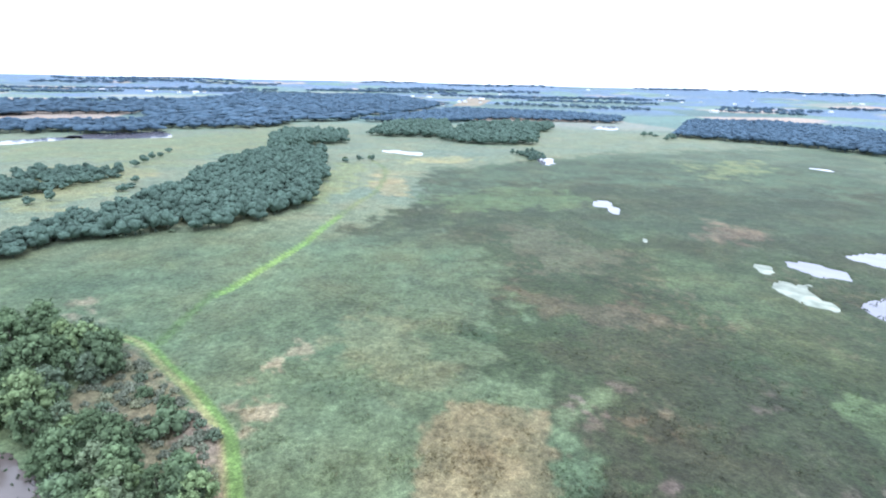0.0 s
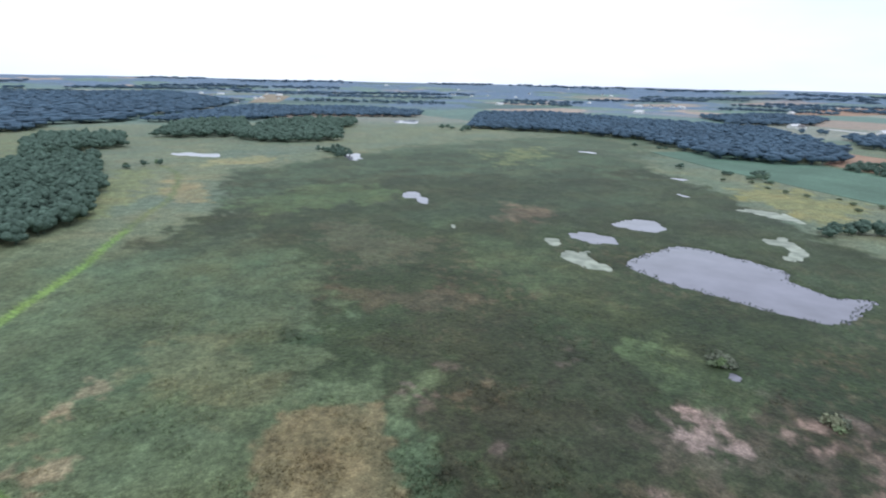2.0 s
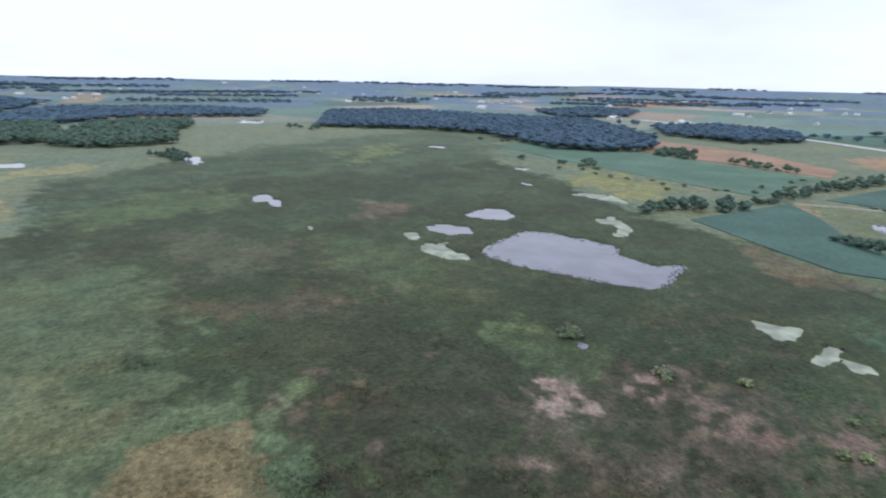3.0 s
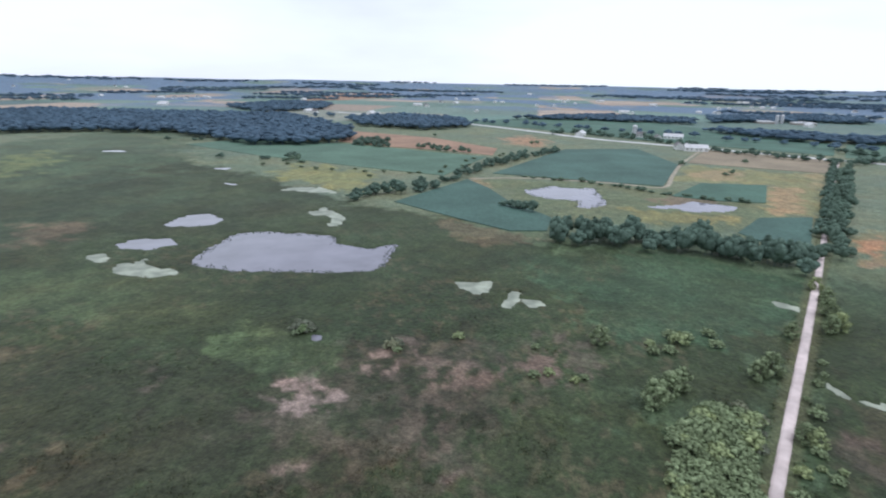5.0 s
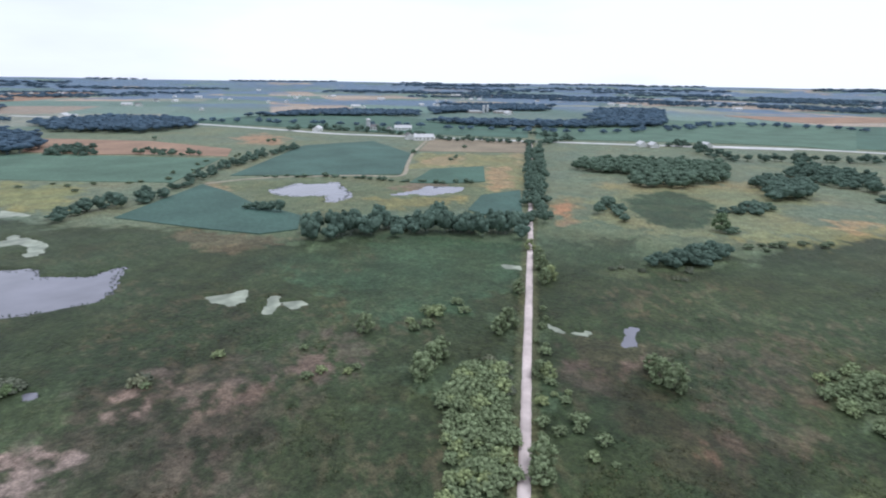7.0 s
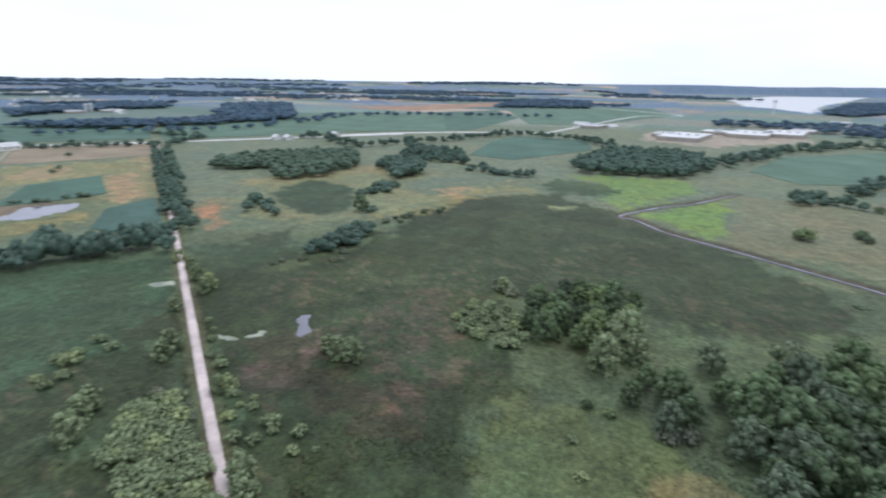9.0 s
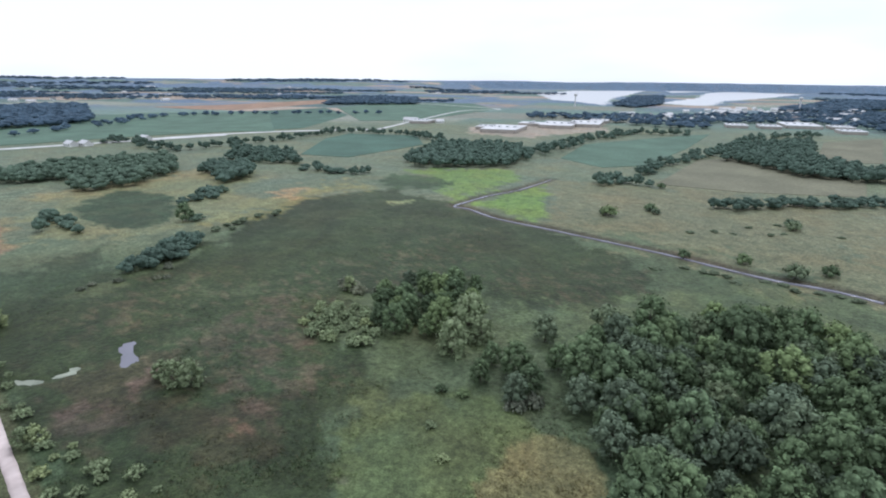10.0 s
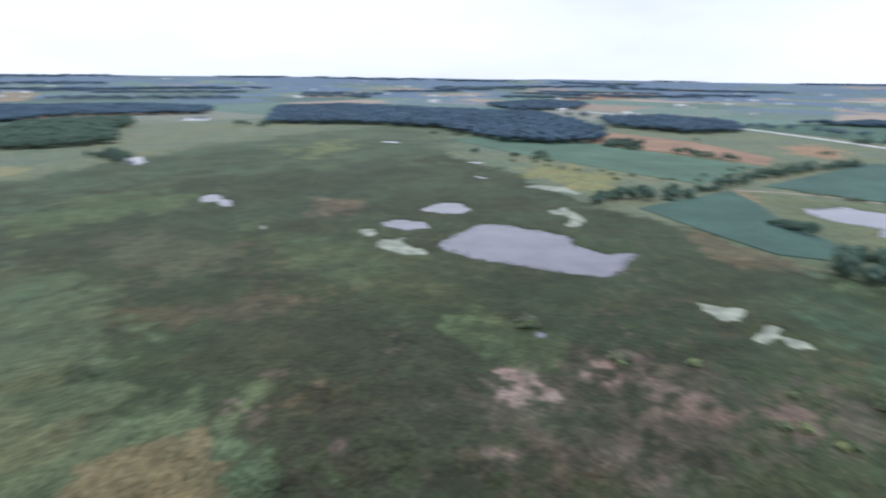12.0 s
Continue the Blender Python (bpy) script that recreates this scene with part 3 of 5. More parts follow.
def ground_cover(x, y):
    """Base colour of the plant cover at each place, with haze blue far out."""
    d = np.hypot(x, y)
    n1, n2, n3, n4 = fbm(x, y, 60, 1), fbm(x, y, 14, 2), fbm(x, y, 5, 3, 3), fbm(x, y, 45, 6)
    c = np.stack([0.056 + 0.042 * n1, 0.104 + 0.016 * n1, 0.06 + 0.01 * n2], 1)
    # drier pasture beyond the wet ground, its blue raised to stand for haze
    w = step(d, 230, 340)[:, None]
    c = c * (1 - w) + np.stack([0.088 + 0.05 * n1, 0.132 + 0.03 * n1, 0.096 + 0.02 * n4], 1) * w
    # far farmland: a patchwork of fields, haze blue mixed into each colour
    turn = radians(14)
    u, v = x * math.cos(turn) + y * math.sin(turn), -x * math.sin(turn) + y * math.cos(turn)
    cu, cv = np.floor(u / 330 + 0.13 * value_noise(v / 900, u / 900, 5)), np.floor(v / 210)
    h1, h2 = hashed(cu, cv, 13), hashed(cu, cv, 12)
    hazy_palette = np.array([(0.078, 0.135, 0.132), (0.096, 0.15, 0.148), (0.062, 0.11, 0.12), (0.23, 0.2, 0.185), (0.15, 0.175, 0.165), (0.08, 0.14, 0.136)])
    fields = hazy_palette[np.minimum((h1 * 6).astype(int), 5)] * (0.95 + 0.4 * h2)[:, None]
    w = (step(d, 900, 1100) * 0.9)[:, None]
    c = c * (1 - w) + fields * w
    # distant woods in long belts and the far rim, coloured blue as through haze
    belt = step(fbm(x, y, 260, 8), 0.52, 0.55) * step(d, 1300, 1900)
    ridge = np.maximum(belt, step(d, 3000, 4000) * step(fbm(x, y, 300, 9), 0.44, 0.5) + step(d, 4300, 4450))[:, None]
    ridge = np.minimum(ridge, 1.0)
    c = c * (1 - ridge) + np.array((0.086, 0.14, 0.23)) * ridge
    for outline, colour, soft, strength in COVER:
        xs, ys = [p[0] for p in outline], [p[1] for p in outline]
        near = np.nonzero((x > min(xs) - 4 * soft) & (x < max(xs) + 4 * soft) & (y > min(ys) - 4 * soft) & (y < max(ys) + 4 * soft))[0]
        if not len(near):
            continue
        sd = inside(x[near], y[near], outline) + soft * 5.0 * (n2[near] - 0.5) + soft * 4.0 * (n3[near] - 0.5) + soft * 4.0 * (n4[near] - 0.5)
        k = (step(sd, -0.6 * soft, 0.6 * soft) * strength * (0.7 + 0.5 * n3[near]))[:, None]
        if colour[0] > 1.2 * colour[1] and d[near].mean() < 200:
            # dead reeds stand in ragged wisps
            k = k * step(fbm(x[near], y[near] * 1.5, 5, 18, 4), 0.4, 0.58)[:, None]
        c[near] = c[near] * (1 - k) + np.array(colour) * k
    for line, width, colour in ((MOWN, 1.8, (0.115, 0.2, 0.056)), (MOWN_LOW, 1.7, (0.084, 0.15, 0.046)), (MOWN_FAINT, 1.6, (0.066, 0.112, 0.046)), (MOWN_FAR, 1.8, (0.1, 0.135, 0.065))):
        k = (1 - step(near_line(x, y, line), width * 0.75, width * 1.35))[:, None]
        c = c * (1 - k) + np.array(colour) * k
    edge = near_line(x, y, [(p[0] - 2.6, p[1] + 1.4) for p in MOWN_LOW])
    k = (1 - step(edge, 0.3, 1.3))[:, None] * 0.4
    c = c * (1 - k) + np.array((0.24, 0.2, 0.13)) * k
    k = (1 - step(near_line(x, y, TRAIL), 2.4, 4.2))[:, None] * 0.7
    c = c * (1 - k) + np.array((0.1, 0.11, 0.06)) * k
    k = (1 - step(near_line(x, y, DITCH), 3.0, 6.5))[:, None] * 0.85
    c = c * (1 - k) + np.array((0.06, 0.055, 0.042)) * k
    # wisps of dead reed in the darkest sedge
    wisp = step(fbm(x, y * 1.6, 3.6, 17, 4), 0.53, 0.66) * step(n4, 0.42, 0.6) * (1 - step(d, 190, 330)) * (1 - step(c[:, 1], 0.06, 0.085)) * 0.42
    c = c * (1 - wisp[:, None]) + np.array((0.125, 0.108, 0.075)) * wisp[:, None]
    # tussocks: tone mottled at two sizes, darker in scattered stands
    stands = step(fbm(x, y, 38, 15), 0.45, 0.52) * 0.2 + step(fbm(x, y, 17, 16), 0.47, 0.54) * 0.2
    c = c * ((0.72 + 0.36 * n3 + 0.22 * n2) * (1.2 - stands * (1 - step(np.hypot(x, y), 700, 1000)) * (1 - 0.8 * step(c[:, 1], 0.1, 0.14))))[:, None]
    return np.clip(c * np.array((1.02, 0.95, 0.84)), 0.008, 0.6)


gz = 0.15 + 0.3 * fbm(gx, gy, 3.2, 21, 3) * (1 - step(np.hypot(gx, gy), 500, 900)) + 0.35 * fbm(gx, gy, 25, 22, 2)
for line, width in ((MOWN, 3.0), (MOWN_LOW, 2.8), (TRAIL, 4.0)):
    k = 1 - step(near_line(gx, gy, line), width * 0.8, width * 1.3)
    gz = gz * (1 - k) + 0.15 * k
gz = gz + horizon_rim(gx, gy)
shore = fbm(gx, gy, 11, 31, 4) - 0.5
for name, outline, mat, label in PONDS:
    xs, ys = [p[0] for p in outline], [p[1] for p in outline]
    soft = max(0.9, 0.0032 * np.hypot(np.mean(xs), np.mean(ys)))
    near = np.nonzero((gx > min(xs) - 9 * soft) & (gx < max(xs) + 9 * soft) & (gy > min(ys) - 9 * soft) & (gy < max(ys) + 9 * soft))[0]
    wide = max(max(xs) - min(xs), max(ys) - min(ys)) > 30
    sd = inside(gx[near], gy[near], outline) + shore[near] * soft * (6.0 if wide else 2.5)
    if mat is DUCKWEED:
        # pale pools break up into tongues among the sedges
        sd = sd + (fbm(gx[near], gy[near], 5.5, 33, 3) - 0.54) * soft * (7.0 if wide else 3.5)
    elif mat is WATER:
        grain = max(5.5, 0.022 * float(np.hypot(np.mean(xs), np.mean(ys))))
        sd = sd + (fbm(gx[near], gy[near], grain, 34, 3) - 0.53) * soft * 3.6
    elif name == "lake":
        sd = sd - soft * 0.9
    k = step(sd, -soft, soft * 0.6)
    gz[near] = gz[near] * (1 - k) - 0.7 * k
k = 1 - step(near_line(gx, gy, DITCH), 1.0, 3.0)
gz = gz * (1 - k) - 0.6 * k
na, nr = len(angles), len(rings)
i, j = np.meshgrid(np.arange(nr - 1), np.arange(na), indexing="ij")
jn = (j + 1) % na
quads = np.stack([i * na + j, (i + 1) * na + j, (i + 1) * na + jn, i * na + jn], -1).reshape(-1, 4)
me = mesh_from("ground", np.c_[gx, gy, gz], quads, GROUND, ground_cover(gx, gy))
me.polygons.foreach_set("use_smooth", np.ones(len(me.polygons), bool))
ground = tagged(new("ground", me), "wet meadow and sedge marsh with farmland to the horizon", "ground", kind="structure")


# ---- water sheets lie in the hollows of the ground ----
def water_sheet(name, outline, mat, label):
    cx, cy = np.mean(outline, 0)
    reach = max(3.0, 0.012 * math.hypot(cx, cy))
    bm = bmesh.new()
    pts = rounded(outline, True, 4)
    vs = []
    for k, (x, y) in enumerate(pts):
        (ax, ay), (bx, by) = pts[k - 1], pts[(k + 1) % len(pts)]
        ex, ey = by - ay, ax - bx
        ln = math.hypot(ex, ey) or 1.0
        area = sum(p[0] * q[1] - q[0] * p[1] for p, q in zip(pts, pts[1:] + pts[:1]))
        s = math.copysign(reach * 0.5, area)
        vs.append(bm.verts.new((x + ex / ln * s - cx, y + ey / ln * s - cy, 0)))
    face = bm.faces.new(vs)
    if face.normal.z < 0:
        face.normal_flip()
    bm.normal_update()
    bmesh.ops.triangulate(bm, faces=bm.faces[:])
    me = bpy.data.meshes.new(name)
    bm.to_mesh(me)
    bm.free()
    for p in me.polygons:
        if p.normal.z < 0:
            p.flip()
    me.materials.append(mat)
    ob = tagged(new(name, me), label, name, kind="structure")
    ob.location = (cx, cy, 0.03 + float(horizon_rim(np.float64(cx), np.float64(cy))))
    return ob


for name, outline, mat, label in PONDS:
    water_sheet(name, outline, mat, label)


def ribbon(name, line, width, z, mat, label, category, wobble=0.0, crown=0.0):
    """A strip along a line with a low crown and sides that go into the ground."""
    pts = np.array(line)
    tang = np.gradient(pts, axis=0)
    tang /= np.linalg.norm(tang, axis=1)[:, None]
    nrm = np.c_[-tang[:, 1], tang[:, 0]]
    offs = np.array([-0.56, -0.5, -0.22, 0.0, 0.22, 0.5, 0.56])
    hs = np.array([-0.5, 0.0, crown * 0.7, crown, crown * 0.7, 0.0, -0.5])
    verts = []
    for k, p in enumerate(pts):
        wv = width * (1 + wobble * (random.random() - 0.5))
        for o, h in zip(offs, hs):
            q = p + nrm[k] * o * wv
            verts.append((q[0], q[1], z + h + float(horizon_rim(q[0], q[1]))))
    m = len(offs)
    faces = [(a * m + b, a * m + b + 1, (a + 1) * m + b + 1, (a + 1) * m + b) for a in range(len(pts) - 1) for b in range(m - 1)]
    me = mesh_from(name, verts, faces, mat)
    for p in me.polygons:
        if p.normal.z < 0:
            p.flip()
    return tagged(new(name, me), label, category, kind="structure")


ribbon("gravel_trail", rounded(TRAIL, False, 4), 2.45, 0.3, GRAVEL, "straight pale gravel trail across the marsh", "trail", 0.12, 0.1)
ribbon("highway", HIGHWAY, 9.0, 1.0, ASPHALT, "pale two-lane country highway between fields", "road", 0.0, 0.1)
ribbon("farm_lane", rounded([(399, 152), (420, 125), (431, 91), (438, 45), (437, 10), (503, 5), (577, 0), (645, -9), (723, -20)]), 3.4, 0.75, LANE, "dusty farm lane round the soybean field", "lane", 0.2, 0.05)
ribbon("farm_lane", rounded([(396, 152), (376, 135), (340, 111), (332, 103)]), 4.0, 0.45, LANE, "dusty track beside the soybeans", "lane", 0.2, 0.05)
ribbon("farm_lane", rounded([(526, -644), (584, -830), (676, -1150), (661, -1298), (1144, -1448)]), 6.0, 1.0, ASPHALT, "pale side road beyond the fields", "road", 0.0, 0.05)
ribbon("drainage_ditch", DITCH, 1.5, 0.02, WATER, "narrow water-filled drainage ditch", "ditch", 0.9)


# ---- crop fields: stands of crop with an edge of their own height ----
def field(outline, height, mat, label):
    cx, cy = np.mean(outline, 0)
    base = float(horizon_rim(cx, cy))
    bm = bmesh.new()
    top = [bm.verts.new((x - cx, y - cy, height)) for x, y in outline]
    low = [bm.verts.new((x - cx, y - cy, -0.3)) for x, y in outline]
    bm.faces.new(top)
    for k in range(len(top)):
        bm.faces.new((top[k - 1], top[k], low[k], low[k - 1]))
    bmesh.ops.recalc_face_normals(bm, faces=bm.faces[:])
    me = bpy.data.meshes.new("crop_field")
    bm.to_mesh(me)
    bm.free()
    me.materials.append(mat)
    ob = tagged(new("crop_field", me), label, "field", kind="structure")
    ob.location = (cx, cy, base)
    return ob


# the field greens lean blue to stand for haze over the farmland
SOY = crop("soybean_rows", (0.064, 0.116, 0.094), 20, 0.8)
CORN = crop("maize_rows", (0.068, 0.126, 0.092), 70, 0.8)
HAY = crop("green_hay", (0.09, 0.15, 0.105), 100, 3.0)
STUBBLE = crop("grain_stubble", (0.24, 0.195, 0.135), 15, 3.0)
TILLED = crop("tilled_reddish_soil", (0.29, 0.185, 0.125), 100, 2.0)
FALLOW = crop("pale_fallow", (0.165, 0.16, 0.105), 30, 4.0)
field([(434, 145), (642, 127), (695, 50), (576, 2), (443, 10)], 0.9, SOY, "dark green soybean field")
field([(296, 164), (396, 153), (371, 127), (334, 100), (302, 64), (271.7, 59.4), (263, 76.7), (273.2, 107.2)], 0.9, SOY, "dark green soybean field by the hedgerow")
field([(449, 519), (520, 507), (552, 381), (532, 185), (403, 177), (409, 276), (420, 389)], 0.7, HAY, "bright green hay field beside the marsh")
field([(569, 395), (697, 460), (676, 315), (606, 198), (545, 183), (557, 243), (554, 314)], 0.7, TILLED, "bare reddish tilled field")
field([(597, -6), (731, -25), (701, -150), (589, -127)], 0.7, STUBBLE, "tan grain stubble field along the highway")
field([(405, 3), (473, -17), (490, -65), (411, -56), (403, -27)], 0.9, CORN, "small dark maize field")
field([(316, -33), (360, -47), (377, -77), (309, -65), (299, -46)], 0.9, SOY, "dark green soybean corner by the trail")
field([(872, 451), (1009, 390), (1297, 268), (1194, 49), (916, -194), (751, -160), (807, 33), (905, 226), (969, 375)], 0.8, CORN, "green maize field across the highway")
field([(738, -168), (919, -207), (1086, -392), (1148, -637), (1044, -748), (917, -773), (621, -531), (677, -492), (705, -397), (723, -265)], 0.8, HAY, "wide green field across the highway")
field([(413, -383), (497, -505), (518, -572), (427, -606), (361, -527), (361, -450), (361, -397)], 0.8, CORN, "green field beside the highway")
field([(188, -514), (207, -647), (146, -793), (99, -889), (97, -666), (109, -511), (136, -479)], 0.7, HAY, "sloping green pasture")
field([(79, -424), (72, -582), (40, -621), (-57, -535), (-51, -456), (19, -427)], 0.7, FALLOW, "pale fallow field below a wood")
field([(-26, -634), (-38, -853), (-109, -959), (-80, -662)], 0.7, FALLOW, "pale brown field")
field([(1025, -453), (1097, -632), (1036, -764), (1016, -1039), (781, -865), (631, -594), (705, -402), (724, -316)], 0.65, CORN, "broad green field across the highway")
field([(995, -1059), (1098, -1434), (850, -1514), (649, -1274), (584, -830), (662, -763)], 0.8, HAY, "far green field")
field([(1360, -787), (1316, -955), (1375, -1409), (1188, -1229), (1107, -848), (1172, -787)], 0.8, TILLED, "far reddish tilled field")
field([(-665, 1330), (-683, 1522), (-613, 1604), (-508, 1352), (-591, 1257)], 0.8, STUBBLE, "far tan stubble field among woods")
field([(18, 1763), (107, 2667), (195, 2413), (110, 1814)], 0.8, STUBBLE, "far tan stubble field")
field([(1573, 1233), (2423, 1679), (2791, 1571), (2378, 1289), (1713, 1154)], 0.8, TILLED, "far reddish field")


# ---- vegetation shapes ----
def leaf_cards(rng, centres, radii, count, size, up=0.25, core=0.0):
    """Leaf sprays of four corners each, spread over round clumps."""
    quads = []
    for c, r in zip(centres, radii):
        d = rng.normal(size=(count, 3))
        d /= np.linalg.norm(d, axis=1)[:, None]
        d[:, 2] = d[:, 2] * 0.85 + up * 0.4
        p = np.array(c) + d * r * rng.uniform(0.6, 1.05, (count, 1))
        nrm = d + rng.normal(size=(count, 3)) * 0.3 + np.array((0, 0, up))
        nrm /= np.linalg.norm(nrm, axis=1)[:, None]
        t = np.cross(nrm, rng.normal(size=(count, 3)))
        t /= np.linalg.norm(t, axis=1)[:, None]
        b = np.cross(nrm, t)
        s = size * rng.uniform(0.6, 1.3, (count, 1))
        quads.append(np.stack([p - t * s, p - b * s * 0.6 + nrm * s * 0.12, p + t * s, p + b * s * 0.6 + nrm * s * 0.12], 1))
    v = np.concatenate(quads).reshape(-1, 3)
    f = np.arange(len(v)).reshape(-1, 4)
    f = np.concatenate([f[:, [0, 1, 2]], f[:, [0, 2, 3]]])
    if core:
        # a lumpy mass of inner leaves in each clump
        bm = bmesh.new()
        bmesh.ops.create_icosphere(bm, subdivisions=1, radius=1.0)
        ball, tris = np.array([q.co for q in bm.verts]), np.array([[q.index for q in g.verts] for g in bm.faces])
        bm.free()
        for c, r in zip(centres, radii):
            f = np.concatenate([f, tris + len(v)])
            v = np.concatenate([v, np.array(c) + ball * r * core * rng.uniform(0.75, 1.1, (len(ball), 1))])
    return v, f


def tube(bm, a, b, ra, rb, sides=6):
    a, b = Vector(a), Vector(b)
    q = (b - a).to_track_quat("Z", "Y").to_matrix()
    lo, hi = [], []
    for k in range(sides):
        o = Vector((math.cos(k * math.tau / sides), math.sin(k * math.tau / sides), 0))
        lo.append(bm.verts.new(a + q @ o * ra))
        hi.append(bm.verts.new(b + q @ o * rb))
    for k in range(sides):
        bm.faces.new((lo[k - 1], lo[k], hi[k], hi[k - 1]))


def tree_model(name, seed, height, width, leaf, label, category, group, clumps=28, leaves=36, size=0.4, low=0.25):
    rng = np.random.default_rng(seed)
    root = tagged(new(name), label, category, group)
    bm = bmesh.new()
    tube(bm, (0, 0, -0.5), (0.1, 0, height * 0.35), height * 0.026, height * 0.018, 8)
    tube(bm, (0.1, 0, height * 0.35), (0.2, 0.1, height * 0.75), height * 0.018, height * 0.006, 8)
    centres, radii = [], []
    for k in range(clumps):
        f = (k + 0.5) / clumps
        z = low + (1 - low) * f
        a = k * 2.4 + rng.uniform(-0.5, 0.5)
        shape = math.sin(math.pi * min(1.0, 0.16 + 0.8 * f)) ** 0.7
        r = width * 0.5 * shape * rng.uniform(0.45, 1.0)
        c = (r * math.cos(a), r * math.sin(a), height * (z - 0.07) + rng.uniform(-0.4, 0.4))
        centres.append(c)
        radii.append(width * rng.uniform(0.15, 0.24))
        if k % 4 == 0 and k < clumps * 0.8:
            tube(bm, (0.1, 0, height * (0.25 + 0.4 * f)), c, height * 0.01, height * 0.003, 5)
    part("trunk", bm, BARK, root)
    v, f = leaf_cards(rng, centres, radii, leaves, size, core=0.64)
    crown = new("crown", mesh_from("crown", v, f, leaf))
    crown.parent = root
    return root


def shrub_model(name, seed, height, width, leaf, label, category, group, clumps=10, leaves=18, size=0.3):
    rng = np.random.default_rng(seed)
    root = tagged(new(name), label, category, group)
    bm = bmesh.new()
    centres, radii = [], []
    for k in range(clumps):
        a = k * 2.4
        r = width * 0.42 * math.sqrt((k + 0.3) / clumps)
        c = (r * math.cos(a), r * math.sin(a), height * (0.72 - 0.38 * (k / clumps)) * rng.uniform(0.8, 1.1))
        centres.append(c)
        radii.append(width * rng.uniform(0.17, 0.25))
        tube(bm, (r * 0.15 * math.cos(a), r * 0.15 * math.sin(a), -0.3), c, 0.05, 0.02, 4)
    part("stem", bm, BARK, root)
    v, f = leaf_cards(rng, centres, radii, leaves, size, core=0.64)
    crown = new("crown", mesh_from("crown", v, f, leaf))
    crown.parent = root
    return root


def dead_tree(name, seed, height, label):
    """A bleached snag: a tapered trunk that forks into bare limbs and twigs."""
    rng = np.random.default_rng(seed)
    root = tagged(new(name), label, "tree")
    bm = bmesh.new()
    tube(bm, (0, 0, -0.4), (0.2, 0.1, height * 0.55), height * 0.022, height * 0.012, 7)
    part("trunk", bm, DEADWOOD, root)
    for k in range(7):
        a, z = k * 2.4, height * (0.3 + 0.04 * k)
        tip = Vector((math.cos(a) * height * 0.2, math.sin(a) * height * 0.2, z + height * rng.uniform(0.25, 0.45)))
        foot = Vector((0.15, 0.08, z))
        bm = bmesh.new()
        tube(bm, foot, tip, height * 0.009, height * 0.003, 5)
        for j in range(4):
            p = foot.lerp(tip, 0.4 + 0.15 * j)
            tube(bm, p, p + Vector(rng.normal(size=3) * (1, 1, 0.5)) * height * 0.07 + Vector((0, 0, height * 0.06)), height * 0.004, height * 0.001, 4)
        part("limb", bm, DEADWOOD, root)
    return root


MODELS = {
    "tree": [tree_model("deciduous_tree", 3, 11, 9.0, LEAF[0], "full-crowned dark green tree of a dense wood", "tree", "trees of the near woods"),
             tree_model("deciduous_tree", 4, 12, 8.0, LEAF[1], "tall green tree with a rounded leafy crown", "tree", "trees of the near woods"),
             tree_model("deciduous_tree", 5, 9.5, 7.5, LEAF[2], "grey-green tree with a loose leafy crown", "tree", "trees of the near woods", 28),
             tree_model("deciduous_tree", 6, 10.5, 8.5, LEAF[1], "broad green tree with uneven crown outline", "tree", "trees of the near woods")],
    "willow": [tree_model("willow_tree", 8, 7, 7.0, WILLOW, "bright yellow-green willow on wet ground", "tree", "willows", 24, 30, 0.36, 0.12),
               tree_model("willow_tree", 9, 6, 5.5, WILLOW, "rounded pale green willow", "tree", "willows", 20, 30, 0.34, 0.12)],
    "shrub": [shrub_model("willow_shrub", 12, 3.0, 4.2, WILLOW, "low yellow-green willow shrub in the marsh", "shrub", "willow shrubs"),
              shrub_model("willow_shrub", 13, 2.2, 3.4, WILLOW, "small rounded yellow-green shrub", "shrub", "willow shrubs")],
    "bush": [shrub_model("bush", 15, 3.4, 4.6, LEAF[0], "rounded dark green bush in the grass", "shrub", "bushes", 12),
             shrub_model("bush", 16, 2.6, 3.8, LEAF[2], "grey-green bush in the grass", "shrub", "bushes", 10)],
    "scrub": [shrub_model("scrub", 18, 1.6, 3.2, SCRUB, "dry greyish scrub among tall grass", "shrub", "scrub")],
}
USED = set()
plant_rng = random.Random(5)


def plant(kind, x, y, scale=1.0, pick=None):
    """Sets one plant of a kind on the ground: the first is the model itself, the rest are copies."""
    models = MODELS[kind]
    k = plant_rng.randrange(len(models)) if pick is None else pick
    m = pose(x, y, 0.2, 0, 0, plant_rng.uniform(0, 360)) @ Matrix.Diagonal((scale * plant_rng.uniform(0.92, 1.1), scale * plant_rng.uniform(0.92, 1.1), scale, 1))
    if (kind, k) in USED:
        return copy_thing(models[k], m @ Matrix.Diagonal([1 / s for s in models[k].scale] + [1]))
    USED.add((kind, k))
    models[k].matrix_basis = m
    return models[k]


def scatter(outline, gap, seed, jitter=0.45):
    rng = random.Random(seed)
    xs, ys = [p[0] for p in outline], [p[1] for p in outline]
    out, row, y = [], 0, min(ys)
    while y < max(ys):
        x = min(xs) + (gap / 2 if row % 2 else 0)
        while x < max(xs):
            q = (x + rng.uniform(-jitter, jitter) * gap, y + rng.uniform(-jitter, jitter) * gap)
            if inside(np.array([q[0]]), np.array([q[1]]), outline)[0] > 0:
                out.append(q)
            x += gap
        y += gap * 0.87
        row += 1
    return out


